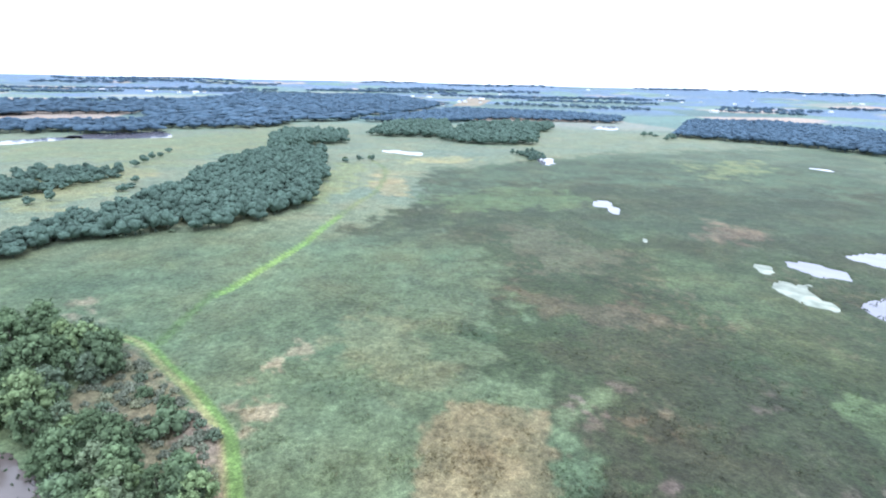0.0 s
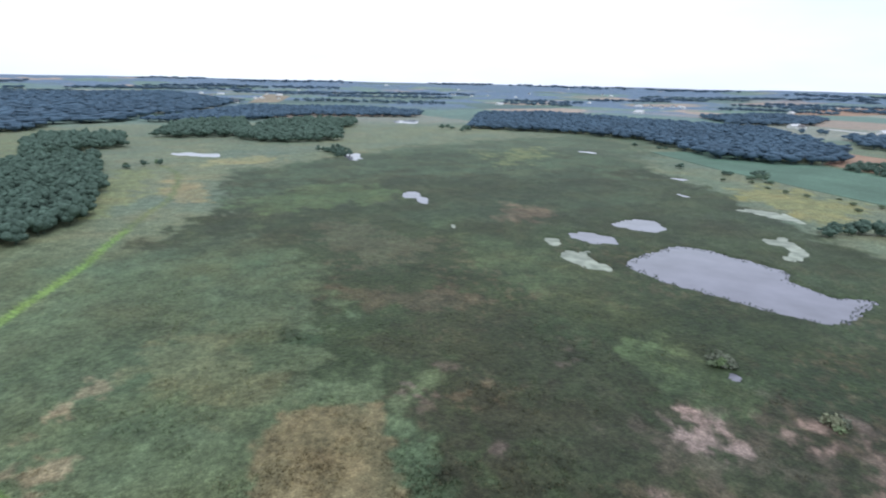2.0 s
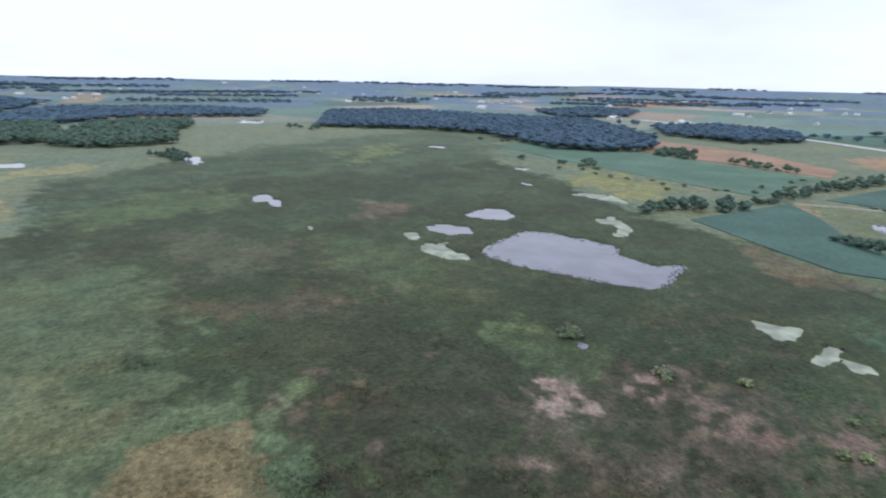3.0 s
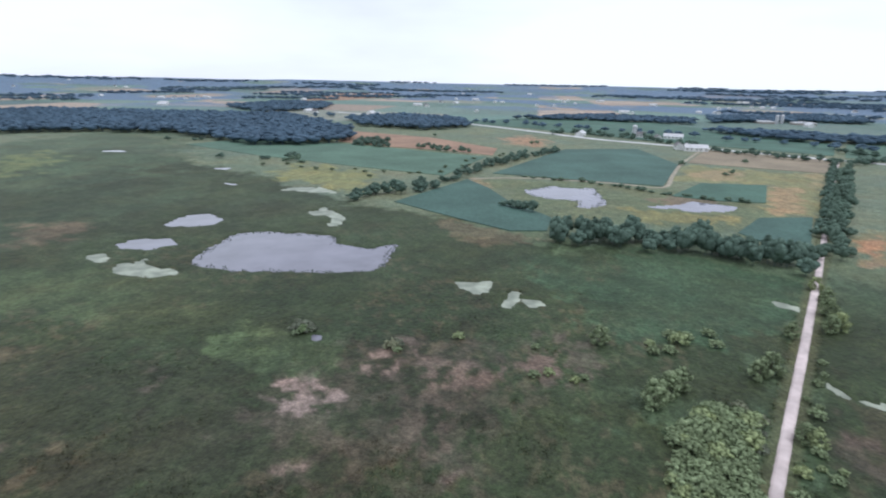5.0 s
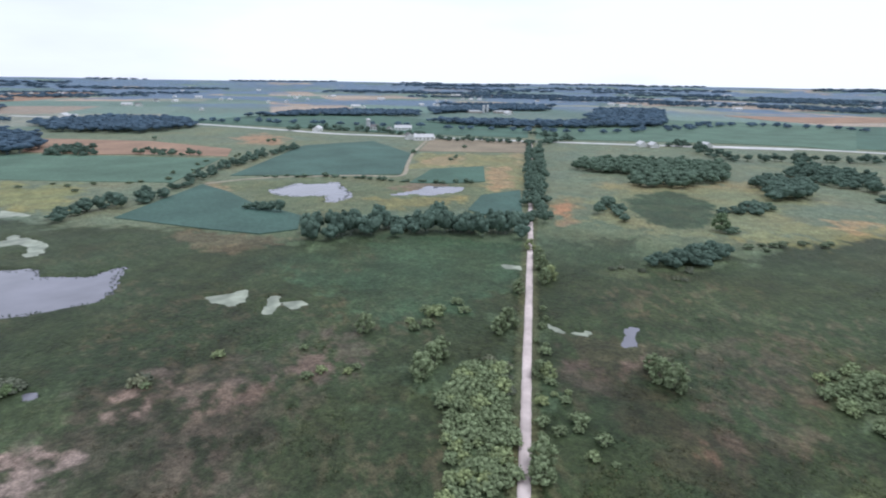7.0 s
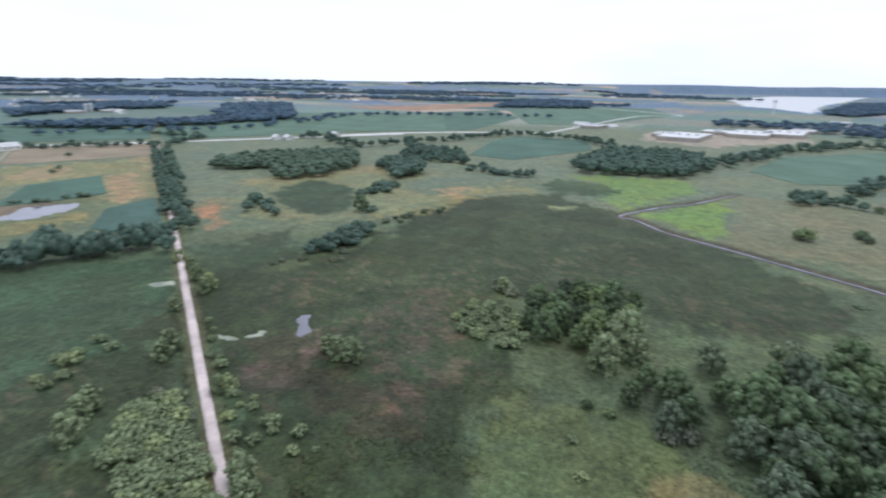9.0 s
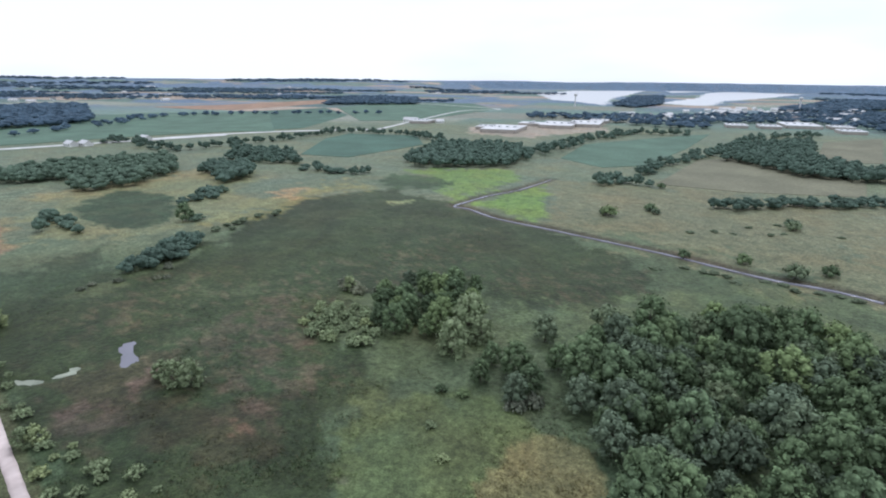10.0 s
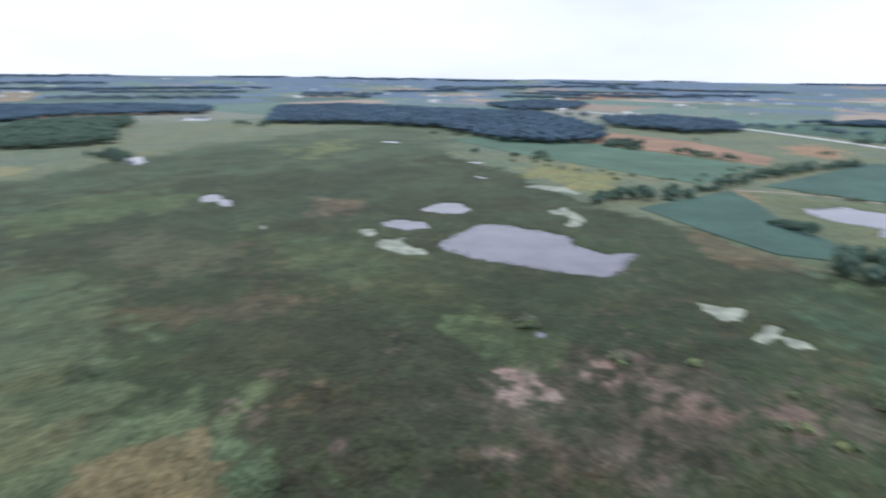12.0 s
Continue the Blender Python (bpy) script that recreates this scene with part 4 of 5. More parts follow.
def along(line, gap, width, seed):
    rng = random.Random(seed)
    out = []
    for (ax, ay), (bx, by) in zip(line, line[1:]):
        ln = math.hypot(bx - ax, by - ay)
        for k in range(max(1, round(ln / gap))):
            u = (k + rng.random()) / max(1, round(ln / gap))
            s = rng.uniform(-width / 2, width / 2)
            out.append((ax + (bx - ax) * u - (by - ay) / ln * s, ay + (by - ay) * u + (bx - ax) / ln * s))
    return out


def crown_template(seed, lobes, fine, cards, size):
    """A tree one unit high and one wide for woods too large to count: rounded limbs of leaves with sprays on them, on a short stem."""
    rng = np.random.default_rng(seed)
    bm = bmesh.new()
    bmesh.ops.create_icosphere(bm, subdivisions=fine, radius=1.0)
    ball, tris = np.array([v.co for v in bm.verts]), np.array([[v.index for v in f.verts] for f in bm.faces])
    bm.free()
    vs, fs, cs, rs, n = [], [], [], [], 0
    for k in range(lobes):
        # the first lobe is the heart of the crown, the rest stand round and over it
        a, up = k * 2.4 + rng.uniform(-0.4, 0.4), (k - 0.5) / max(1, lobes - 1)
        reach = 0.0 if k == 0 else 0.3 * math.cos(1.35 * up) * rng.uniform(0.75, 1.1)
        c = np.array((reach * math.cos(a), reach * math.sin(a), 0.45 if k == 0 else 0.36 + 0.4 * up + rng.uniform(-0.05, 0.05)))
        r = 0.28 if k == 0 else rng.uniform(0.12, 0.22)
        vs.append(c + ball * r * rng.uniform(0.72, 1.2, (len(ball), 1)) * (1, 1, 0.92))
        fs.append(tris + n)
        n += len(ball)
        cs.append(c)
        rs.append(r * 1.02)
    if cards:
        v, f = leaf_cards(rng, cs, rs, cards, size)
        vs.append(v)
        fs.append(f + n)
        n += len(v)
    vs.append(np.array([(0.03, 0, -0.1), (-0.015, 0.026, -0.1), (-0.015, -0.026, -0.1), (0, 0, 0.5)]))
    fs.append(np.array([(0, 1, 3), (1, 2, 3), (2, 0, 3)]) + n)
    return np.concatenate(vs), np.concatenate(fs)


NEARER = [crown_template(s, 7, 2, 10, 0.085) for s in range(40, 45)]
MID = [crown_template(s, 6, 1, 6, 0.07) for s in range(45, 50)]
FAR = [crown_template(s, 3, 1, 0, 0.1) for s in range(50, 55)]


def wood(name, spots, height, width, label, seed, category="wood"):
    """One stand of trees too many to count, as one mesh."""
    rng = np.random.default_rng(seed)
    vs, fs, n = [], [], 0
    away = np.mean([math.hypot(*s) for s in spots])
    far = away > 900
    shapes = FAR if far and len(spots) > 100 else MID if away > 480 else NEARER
    dense = name != "hedgerow"
    spread_h = (0.78, 1.12) if dense else (0.5, 1.2)
    for x, y in spots:
        v, f = shapes[rng.integers(5)]
        a, h, w = rng.uniform(0, math.tau), height * rng.uniform(*spread_h), width * rng.uniform(0.85, 1.2) * (1.28 if dense else 1.1)
        c, s = math.cos(a), math.sin(a)
        z = float(horizon_rim(x, y))
        if shapes is FAR:
            # close canopy: crowns merge into a rolling surface
            v = v * (1.25, 1.25, 1.15)
            v[:, 2] = np.where(v[:, 2] > 0.5, 0.5 + (v[:, 2] - 0.5) * 0.7, v[:, 2])
        vs.append(np.c_[(v[:, 0] * c - v[:, 1] * s) * w + x, (v[:, 0] * s + v[:, 1] * c) * w + y, v[:, 2] * h + z + 0.1])
        fs.append(f + n)
        n += len(v)
    # stands past 900 m on average take the canopy blued for haze
    me = mesh_from(name, np.concatenate(vs), np.concatenate(fs), HAZE_FARWOOD if far else LOW_BRUSH if height < 4 else WOODS)
    me.polygons.foreach_set("use_smooth", np.ones(len(me.polygons), bool))
    return tagged(new(name, me), label, category, kind="stuff")


# ---- near woods, tree by tree ----
def grove(outline, gap, scale, seed, kinds=("tree",)):
    rng = random.Random(seed)
    for x, y in scatter(outline, gap, seed):
        if any(inside(np.array([x]), np.array([y]), basin[1])[0] > -2.0 for basin in PONDS[:28]):
            continue
        plant(rng.choice(kinds), x, y, scale * rng.choice((0.62, 0.78, 0.9, 1.0, 1.1, 1.25)))


grove([(36.9, -123.3), (38.9, -145.9), (22.2, -159.9), (10.9, -179.1), (-5.8, -177), (-27.7, -175.4), (-33.5, -171.9), (-26.8, -98.2), (8.7, -74.1), (17.6, -94), (26.7, -94.1)], 7.2, 1.05, 61)
grove([(106, -122.1), (115.7, -143.1), (98.6, -162.3), (85.6, -160.8), (73.8, -136.5), (76.9, -120.9), (89.6, -115.7)], 5.6, 0.72, 62)
grove([(-146.1, 145.3), (-129.2, 143.1), (-110.3, 139.6), (-90.7, 135.3), (-82.5, 121.4), (-84.8, 112.6), (-87.3, 104.6), (-93.4, 97.9), (-103, 92.7)], 5.6, 0.9, 63)
grove([(-90.8, 97.5), (-84.7, 102.5), (-68.1, 93.6), (-51, 84.8), (-42.8, 78.5), (-37, 67.5), (-60.9, 66.8), (-72.4, 78.9), (-79.8, 84.6)], 5.0, 0.72, 64)
for spot, size in zip([(51.2, -138.2), (50.5, -115.4), (58.1, -117.3), (45.4, -104.7), (56.4, -107.9), (43.5, -110.5), (267, -163), (41.8, -124.9)], (1.0, 1.0, 0.7, 0.9, 0.7, 0.8, 1.0, 0.8)):
    plant("tree", *spot, size * 0.95)
for spot, size in zip([(73.6, -131.9), (70.6, -117.2), (67.1, -127.2), (121.5, -64.7), (117.2, -66.7), (126.5, -64.7), (125.2, -33.5), (127.4, -137.7), (153, 14.8), (131.5, -5.1), (136.5, -7.6), (155, -30.2), (150.8, -27), (125.3, -2.1), (193.7, -51.1), (197, -54), (209.9, -53.6), (123.9, -35.4), (90.4, -26.2), (85.6, -24.7), (184, -38.8), (236.7, -54.4), (224.6, -55.7)], (1.4, 1.2, 1.1, 0.9, 0.8, 0.7, 0.6, 0.6, 0.8, 0.9, 0.8, 0.9, 0.8, 0.8, 0.8, 0.7, 0.7, 0.6, 0.7, 0.75, 0.7, 0.7, 0.7)):
    plant("willow", *spot, size * 1.25)
for spot, size in zip([(-58.8, 99.9), (-57.8, 103.1), (-60.7, 98.9), (-96, 516), (-85, 530), (-74, 531), (56.8, -100.2), (62.8, -99.1), (127.3, -137.4), (63, -331), (84, -307), (-9, -336), (72, -409), (120.3, 98.8), (122.7, 97.6), (118, 99.9), (30.6, -248), (7.5, -252.5), (-11.4, -243.9), (-23.1, -254.4), (58.3, -324.3), (-10.2, -327.9), (62.6, -329.7), (80.4, -305.2)], (1.9, 1.3, 1.2, 1.2, 1.2, 1.2, 0.7, 0.7, 1.0, 1.6, 1.6, 2.0, 1.4, 0.9, 0.8, 0.8, 1.2, 1.5, 2.6, 1.6, 1.5, 2.2, 1.5, 2.0)):
    plant("bush", *spot, size)
rng = random.Random(70)
for x, y in scatter([(116.7, -5.4), (126, -10.7), (131.1, -21.7), (128.7, -26.4), (108.7, -23.3), (82.6, -19.7), (77.9, -5.3), (103.4, -7.4)], 2.9, 71):
    plant("shrub", x, y, rng.uniform(0.8, 1.35))
for x, y in scatter([(126.5, -110.4), (124.7, -123), (104.3, -128.6), (94.2, -113.2), (94.1, -100.6), (110.9, -101.6)], 4.6, 72):
    plant("shrub", x, y, rng.uniform(0.8, 1.4))
for x, y in scatter([(120.9, -32.5), (117.1, -39.6), (91.9, -46.1), (87.1, -39.8), (102.7, -29.2)], 6.0, 73):
    plant("shrub", x, y, rng.uniform(0.5, 1.1))
for x, y in scatter([(164.8, 3.6), (179.3, -22.2), (167.2, -22.9), (152.5, -0.3)], 6.5, 74):
    plant("shrub", x, y, rng.uniform(1.0, 1.5))
for x, y in along([(85, -25.6), (106.3, -30.6), (137.9, -37.5), (169.1, -43.9)], 6.0, 4.0, 75):
    plant("shrub", x, y, rng.uniform(0.5, 1.0))
for spot in [(124.6, 70.4), (122.2, 67.3), (137.7, 54.5), (141.7, 31.7), (128.5, 24.5), (127.8, 17.4), (130, 15.5), (125.8, 27.8), (48.8, -77.6), (57, -85.5)]:
    plant("shrub", *spot, rng.uniform(0.6, 0.9))
for x, y in scatter([(-89.6, 134.8), (-68.6, 119.5), (-48.9, 99.7), (-41.6, 84.5), (-48, 84.3), (-62.7, 95.4), (-81.9, 106.8), (-89.2, 116)], 3.5, 76):
    plant("scrub" if rng.random() < 0.85 else "bush", x, y, rng.uniform(0.6, 1.1))
for x, y in along([(210.8, -75.6), (206.1, -94.1), (192.6, -107.2), (231.5, -140.6)], 8.0, 6.0, 77):
    plant("scrub", x, y, rng.uniform(0.8, 1.2))

for spot in [(129.4, -22.1), (126.1, -23.8), (128.7, -25.6), (119.6, -22.5), (116.8, -24.2), (133.1, -21.1), (122.6, -24.4)]:
    plant("scrub", *spot, 1.1)
for spot, size in zip([(121.6, 100.9), (121.8, 98.1), (123.1, 69.6), (125.2, 68.9), (128.2, -138.4), (122.7, -136.9), (132.7, -140.2), (116.8, -141), (41.2, -105.5), (44.1, -102.2)], (2.0, 1.5, 1.6, 1.3, 2.2, 1.8, 1.6, 1.6, 1.8, 1.6)):
    plant("scrub", *spot, size)
for spot, size in zip([(9.4, -95.3), (7.8, -94.7), (113.6, -137.1)], (9.0, 7.0, 6.0)):
    snag = dead_tree("dead_tree", int(size), size, "bleached dead tree with bare limbs at the wood's edge")
    snag.location = (*spot, 0.2)

# ---- woods and hedgerows in the middle distance ----
wood("wood", scatter([(-160.4, 242.9), (-185, 280), (-172, 320), (-192, 449), (-175, 564), (-123, 555), (-93, 419), (-81, 314), (-99.2, 282.2), (-120.8, 255.4)], 8.4, 81), 13, 10, "dense dark green broadleaf wood along the meadow", 81)
wood("wood", scatter([(-193.5, 185.1), (-219, 212), (-198, 229), (-193, 244), (-192, 270), (-177, 272), (-159, 244.8), (-169.1, 224.6), (-179.9, 207.1)], 7.0, 82), 11, 9.5, "strip of dark broadleaf trees at the meadow's edge", 82)
wood("wood", scatter([(-184, 569), (-169, 603), (-149, 629), (-119, 647), (-136, 754), (-146, 748), (-181, 767), (-224, 754), (-218, 684)], 8, 83), 13, 10, "dark trees at the end of the wood", 83)
wood("hedgerow", scatter([(-272, 284), (-334, 353), (-313, 374), (-317, 418), (-263, 433), (-243, 397), (-252, 350), (-266, 315)], 7, 84), 8, 8, "line of rounded trees across the meadow", 84, "hedgerow")
wood("hedgerow", [(-243, 306), (-237, 316), (-211, 349), (-215, 363), (-223, 384), (-213, 349), (-260, 450), (-265, 472), (-267, 490), (-269, 509), (-275, 538)], 8, 7.5, "loose line of single trees in the meadow", 85, "hedgerow")
wood("wood", scatter([(-106, 762), (-76, 745), (-38, 754), (-11, 746), (8, 693), (43, 675), (111, 684), (143, 861), (172, 898), (193, 1000), (115, 1017), (40, 961), (9, 807), (0, 1007), (-98, 956), (-102, 800)], 11, 86), 13, 13, "flat-topped dark wood beyond the marsh", 86)
wood("hedgerow", scatter([(72, 587), (104, 619), (101, 548), (74, 535), (85, 537), (84, 566)], 6, 87), 7, 7, "dark shrubs beside a marsh pool", 87, "hedgerow")
wood("hedgerow", [(302, 835), (319, 858), (321, 840), (334, 817), (331, 800), (318, 789)], 11, 12, "two dark trees in the far marsh", 88, "hedgerow")
wood("wood", scatter([(353, 845), (538, 1216), (715, 1197), (778, 1004), (887, 726), (702, 464), (593, 389), (517, 389), (478, 455), (531, 629), (468, 747)], 13, 89), 14, 16, "long dark wood along the marsh's far edge", 89)
wood("hedgerow", scatter([(541, 358), (601, 380), (609, 344), (541, 306)], 8, 90), 8, 9, "small dark copse in a tilled field", 90, "hedgerow")
wood("hedgerow", along([(561, 277), (544, 237), (552, 216), (548, 213)], 6, 6, 91), 8, 8, "dark shrubs on a field edge", 91, "hedgerow")
wood("hedgerow", along([(285, 186), (300, 188), (320, 178), (356, 165)], 3.5, 16, 92), 9, 8.5, "thick dark hedgerow beside the soybeans", 92, "hedgerow")
wood("hedgerow", along([(373, 167), (413, 163), (475, 161), (550, 150), (621, 129)], 4, 12, 93), 8, 8, "long dark hedgerow between fields", 93, "hedgerow")
wood("hedgerow", along([(252.6, 53.9), (264.8, 41.8), (267.1, 21.6), (268.3, 1.2), (274.1, -19.4), (267, -36.2), (262.9, -56.8)], 1.9, 22, 94), 13, 9, "belt of tall grey-green trees at the marsh's edge", 94, "hedgerow")
wood("hedgerow", along([(318, 101), (317, 86), (309, 76)], 4, 6, 95), 8, 7, "dark bushes by the farm pond", 95, "hedgerow")
wood("hedgerow", along([(279.7, -68), (321, -78), (396, -93), (478, -112), (612, -141)], 4.6, 11, 96), 10, 7.5, "row of tall trees on one side of the trail", 96, "hedgerow")
wood("hedgerow", along([(327, -71), (395, -85), (477, -103), (643, -139)], 6.0, 4, 97), 8, 6, "thin row of trees beside the trail", 97, "hedgerow")
wood("hedgerow", along([(429, 118), (433, 68), (407, -1), (406, -48)], 7, 5, 98), 4, 6, "low hedge on a field boundary", 98, "hedgerow")
wood("wood", scatter([(464, -142), (506, -158), (514, -211), (494, -295), (416, -252), (383, -198), (382, -163), (441, -183)], 9, 99), 11, 11, "dark flat-topped wood in the farmland", 99)
wood("wood", scatter([(344, -235), (392, -271), (393, -304), (338, -264)], 8, 100), 11, 10, "dark copse in the farmland", 100)
wood("hedgerow", scatter([(273.6, -94.9), (310, -109), (323, -124), (305, -127), (273.5, -113.4), (351, -130), (334, -122)], 5, 101), 7, 7, "rounded shrubs at the marsh's edge", 101, "hedgerow")
wood("hedgerow", scatter([(210.3, -99.3), (227.4, -111.6), (235, -146.7), (217, -138.8), (206.6, -115.6)], 5, 102), 7, 7, "clump of grey-green trees in the marsh", 102, "hedgerow")
wood("hedgerow", [(264, -168), (262, -165), (320, -217), (321, -224), (314, -223), (620, -59), (539, -43), (526, -37), (575, -1), (683, 171), (668, 174), (695, 319), (403, 339), (409, 336), (410, 330), (403, 320)], 7, 8, "single rounded trees in the fields", 103, "hedgerow")
wood("hedgerow", scatter([(442, -318), (501, -372), (425, -383), (363, -336), (398, -318)], 8, 104), 10, 10, "dark copse in the farmland", 104, "hedgerow")
wood("hedgerow", scatter([(393, -256), (434, -291), (414, -306), (370, -273), (386, -268), (385, -262)], 7, 105), 9, 9, "rounded copse in pasture", 105, "hedgerow")
wood("hedgerow", along([(353, -323), (317, -320), (283, -338)], 5, 14, 106), 8, 9, "dark hedgerow in pasture", 106, "hedgerow")
wood("hedgerow", along([(302, -184), (323, -219), (317, -223)], 5, 18, 107), 5, 7, "scrubby bushes in rough pasture", 107, "hedgerow")
wood("wood", scatter([(299, -408), (341, -530), (249, -561), (209, -492), (204, -427), (271, -385)], 9, 108), 12, 11, "dark wood beyond bright green reeds", 108)
wood("hedgerow", along([(112, -393), (109, -416), (82, -407)], 4, 12, 109), 9, 9, "dark bushy trees at a pasture corner", 109, "hedgerow")
wood("hedgerow", along([(101, -454), (94, -527), (65, -637), (53, -735), (37, -852), (-34, -957)], 5, 18, 110), 9, 10, "curving hedgerow between pastures", 110, "hedgerow")
wood("wood", scatter([(51, -588), (46, -719), (-25, -834), (-25, -623), (-59, -579), (-86, -556), (-81, -514), (-55, -517), (-13, -524), (16, -561)], 9, 111), 12, 11, "dark wood above the fallow field", 111)
wood("hedgerow", along([(32, -356), (7, -378), (1, -389), (-22, -400), (-63, -436)], 4, 16, 112), 8, 9, "line of rounded dark trees in rough pasture", 112, "hedgerow")
wood("hedgerow", along([(222, -517), (217, -580), (218, -682), (191, -828), (117, -835)], 6, 26, 113), 11, 12, "dark tree belt before the town", 113, "hedgerow")
wood("hedgerow", along([(41, -301), (16, -312), (-9, -327), (-25, -316)], 9, 25, 114), 2, 5, "low rusty brush in rough pasture", 114, "hedgerow")
wood("hedgerow", along([(43.7, -227.2), (14.2, -229.8), (-13.6, -230.6), (-31.5, -226.2)], 6, 10, 115), 2, 5, "low brush along the ditch", 115, "hedgerow")
wood("hedgerow", along([(234.2, -155.7), (242, -186), (242, -207)], 5, 10, 116), 3, 5, "low scrub along the marsh's edge", 116, "hedgerow")
wood("hedgerow", along([(832, 190), (871, 162), (848, 123), (821, 67), (801, 33), (729, -16), (671, -162), (733, -217), (803, -180)], 7, 20, 117), 10, 11, "trees round farm buildings", 117, "hedgerow")
wood("hedgerow", along([(666, -312), (676, -343), (548, -323), (532, -335), (533, -501), (543, -576), (530, -586), (477, -596), (418, -594), (359, -571)], 7, 20, 118), 10, 11, "trees beside the highway", 118, "hedgerow")
wood("hedgerow", along([(-158.5, 244.8), (-147.5, 251.8), (-134.9, 257.1)], 4, 6, 119), 2, 4, "low bushes on the meadow", 119, "hedgerow")

wood("hedgerow", [(-93, 504), (-82, 516), (-70, 518), (313, 872), (329, 880), (337, 831), (342, 819), (468, 570), (484, 544), (487, 536), (400, 364), (405, 362), (418, 347), (432, 353), (427, 343), (388, 404), (562, 275), (581, 275), (565, 253), (561, 242)], 7, 9, "single dark shrubs and trees at the marsh's edge", 120, "hedgerow")
wood("hedgerow", along([(369, 339), (381, 297), (382, 223), (428, 189), (534, 178), (557, 161)], 14, 30, 121), 3.5, 6, "low shrubs in the pasture", 121, "hedgerow")
wood("hedgerow", scatter([(311, -194), (335, -222), (322, -227), (297, -204)], 6, 123), 5, 7, "bushes in rough pasture", 123, "hedgerow")

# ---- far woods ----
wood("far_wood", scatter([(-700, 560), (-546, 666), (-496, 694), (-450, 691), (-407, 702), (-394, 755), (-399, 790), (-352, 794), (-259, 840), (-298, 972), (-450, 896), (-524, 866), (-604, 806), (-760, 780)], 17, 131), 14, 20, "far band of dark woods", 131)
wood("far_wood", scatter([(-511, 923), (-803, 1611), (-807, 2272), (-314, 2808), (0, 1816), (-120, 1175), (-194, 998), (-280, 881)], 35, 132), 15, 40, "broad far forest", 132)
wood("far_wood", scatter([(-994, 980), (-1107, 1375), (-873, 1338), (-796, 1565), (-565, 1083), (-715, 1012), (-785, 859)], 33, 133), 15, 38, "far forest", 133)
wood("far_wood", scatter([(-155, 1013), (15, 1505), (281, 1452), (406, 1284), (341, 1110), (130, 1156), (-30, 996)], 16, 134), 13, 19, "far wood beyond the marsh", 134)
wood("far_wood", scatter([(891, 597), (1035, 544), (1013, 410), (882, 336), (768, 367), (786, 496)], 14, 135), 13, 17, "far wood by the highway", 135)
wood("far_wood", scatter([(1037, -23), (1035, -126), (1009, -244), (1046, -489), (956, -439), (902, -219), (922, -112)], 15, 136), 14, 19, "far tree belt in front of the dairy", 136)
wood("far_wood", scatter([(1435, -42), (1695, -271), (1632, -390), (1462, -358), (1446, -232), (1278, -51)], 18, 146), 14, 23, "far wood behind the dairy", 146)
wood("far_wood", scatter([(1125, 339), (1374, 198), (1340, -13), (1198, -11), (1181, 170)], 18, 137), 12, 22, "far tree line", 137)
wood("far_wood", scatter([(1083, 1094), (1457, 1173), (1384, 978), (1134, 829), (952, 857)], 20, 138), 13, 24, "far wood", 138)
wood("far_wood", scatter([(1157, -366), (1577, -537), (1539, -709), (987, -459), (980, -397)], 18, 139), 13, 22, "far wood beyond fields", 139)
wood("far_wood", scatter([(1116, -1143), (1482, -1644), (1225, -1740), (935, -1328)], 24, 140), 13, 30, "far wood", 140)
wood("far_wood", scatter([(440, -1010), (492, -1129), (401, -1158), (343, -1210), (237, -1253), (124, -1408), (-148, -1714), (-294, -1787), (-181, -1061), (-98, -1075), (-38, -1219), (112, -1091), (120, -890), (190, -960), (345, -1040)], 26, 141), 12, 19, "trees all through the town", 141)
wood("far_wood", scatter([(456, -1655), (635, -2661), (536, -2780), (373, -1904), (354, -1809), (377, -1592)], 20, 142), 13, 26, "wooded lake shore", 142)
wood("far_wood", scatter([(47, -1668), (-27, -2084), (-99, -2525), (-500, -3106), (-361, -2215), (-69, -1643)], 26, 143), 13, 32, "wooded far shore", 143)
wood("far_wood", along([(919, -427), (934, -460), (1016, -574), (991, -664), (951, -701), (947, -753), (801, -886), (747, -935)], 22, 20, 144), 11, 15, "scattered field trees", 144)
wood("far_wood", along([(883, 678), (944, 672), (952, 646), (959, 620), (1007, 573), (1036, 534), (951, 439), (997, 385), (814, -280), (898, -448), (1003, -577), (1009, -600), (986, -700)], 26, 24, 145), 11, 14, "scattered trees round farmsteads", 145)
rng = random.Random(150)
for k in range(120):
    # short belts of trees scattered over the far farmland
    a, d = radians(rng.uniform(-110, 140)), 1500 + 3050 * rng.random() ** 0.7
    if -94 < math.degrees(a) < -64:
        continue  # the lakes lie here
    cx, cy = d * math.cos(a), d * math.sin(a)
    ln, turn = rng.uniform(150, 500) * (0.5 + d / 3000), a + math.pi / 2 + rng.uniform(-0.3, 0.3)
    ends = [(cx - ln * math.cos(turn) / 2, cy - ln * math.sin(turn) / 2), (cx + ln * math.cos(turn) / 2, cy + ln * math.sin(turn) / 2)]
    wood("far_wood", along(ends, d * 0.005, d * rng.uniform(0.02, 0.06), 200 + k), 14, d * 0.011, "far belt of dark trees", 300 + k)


# ---- farms, factories and the town ----
def box(bm, x0, x1, y0, y1, z0, z1):
    v = [bm.verts.new((x, y, z)) for z in (z0, z1) for x, y in ((x0, y0), (x1, y0), (x1, y1), (x0, y1))]
    for q in ((3, 2, 1, 0), (4, 5, 6, 7), (0, 1, 5, 4), (1, 2, 6, 5), (2, 3, 7, 6), (3, 0, 4, 7)):
        bm.faces.new([v[k] for k in q])


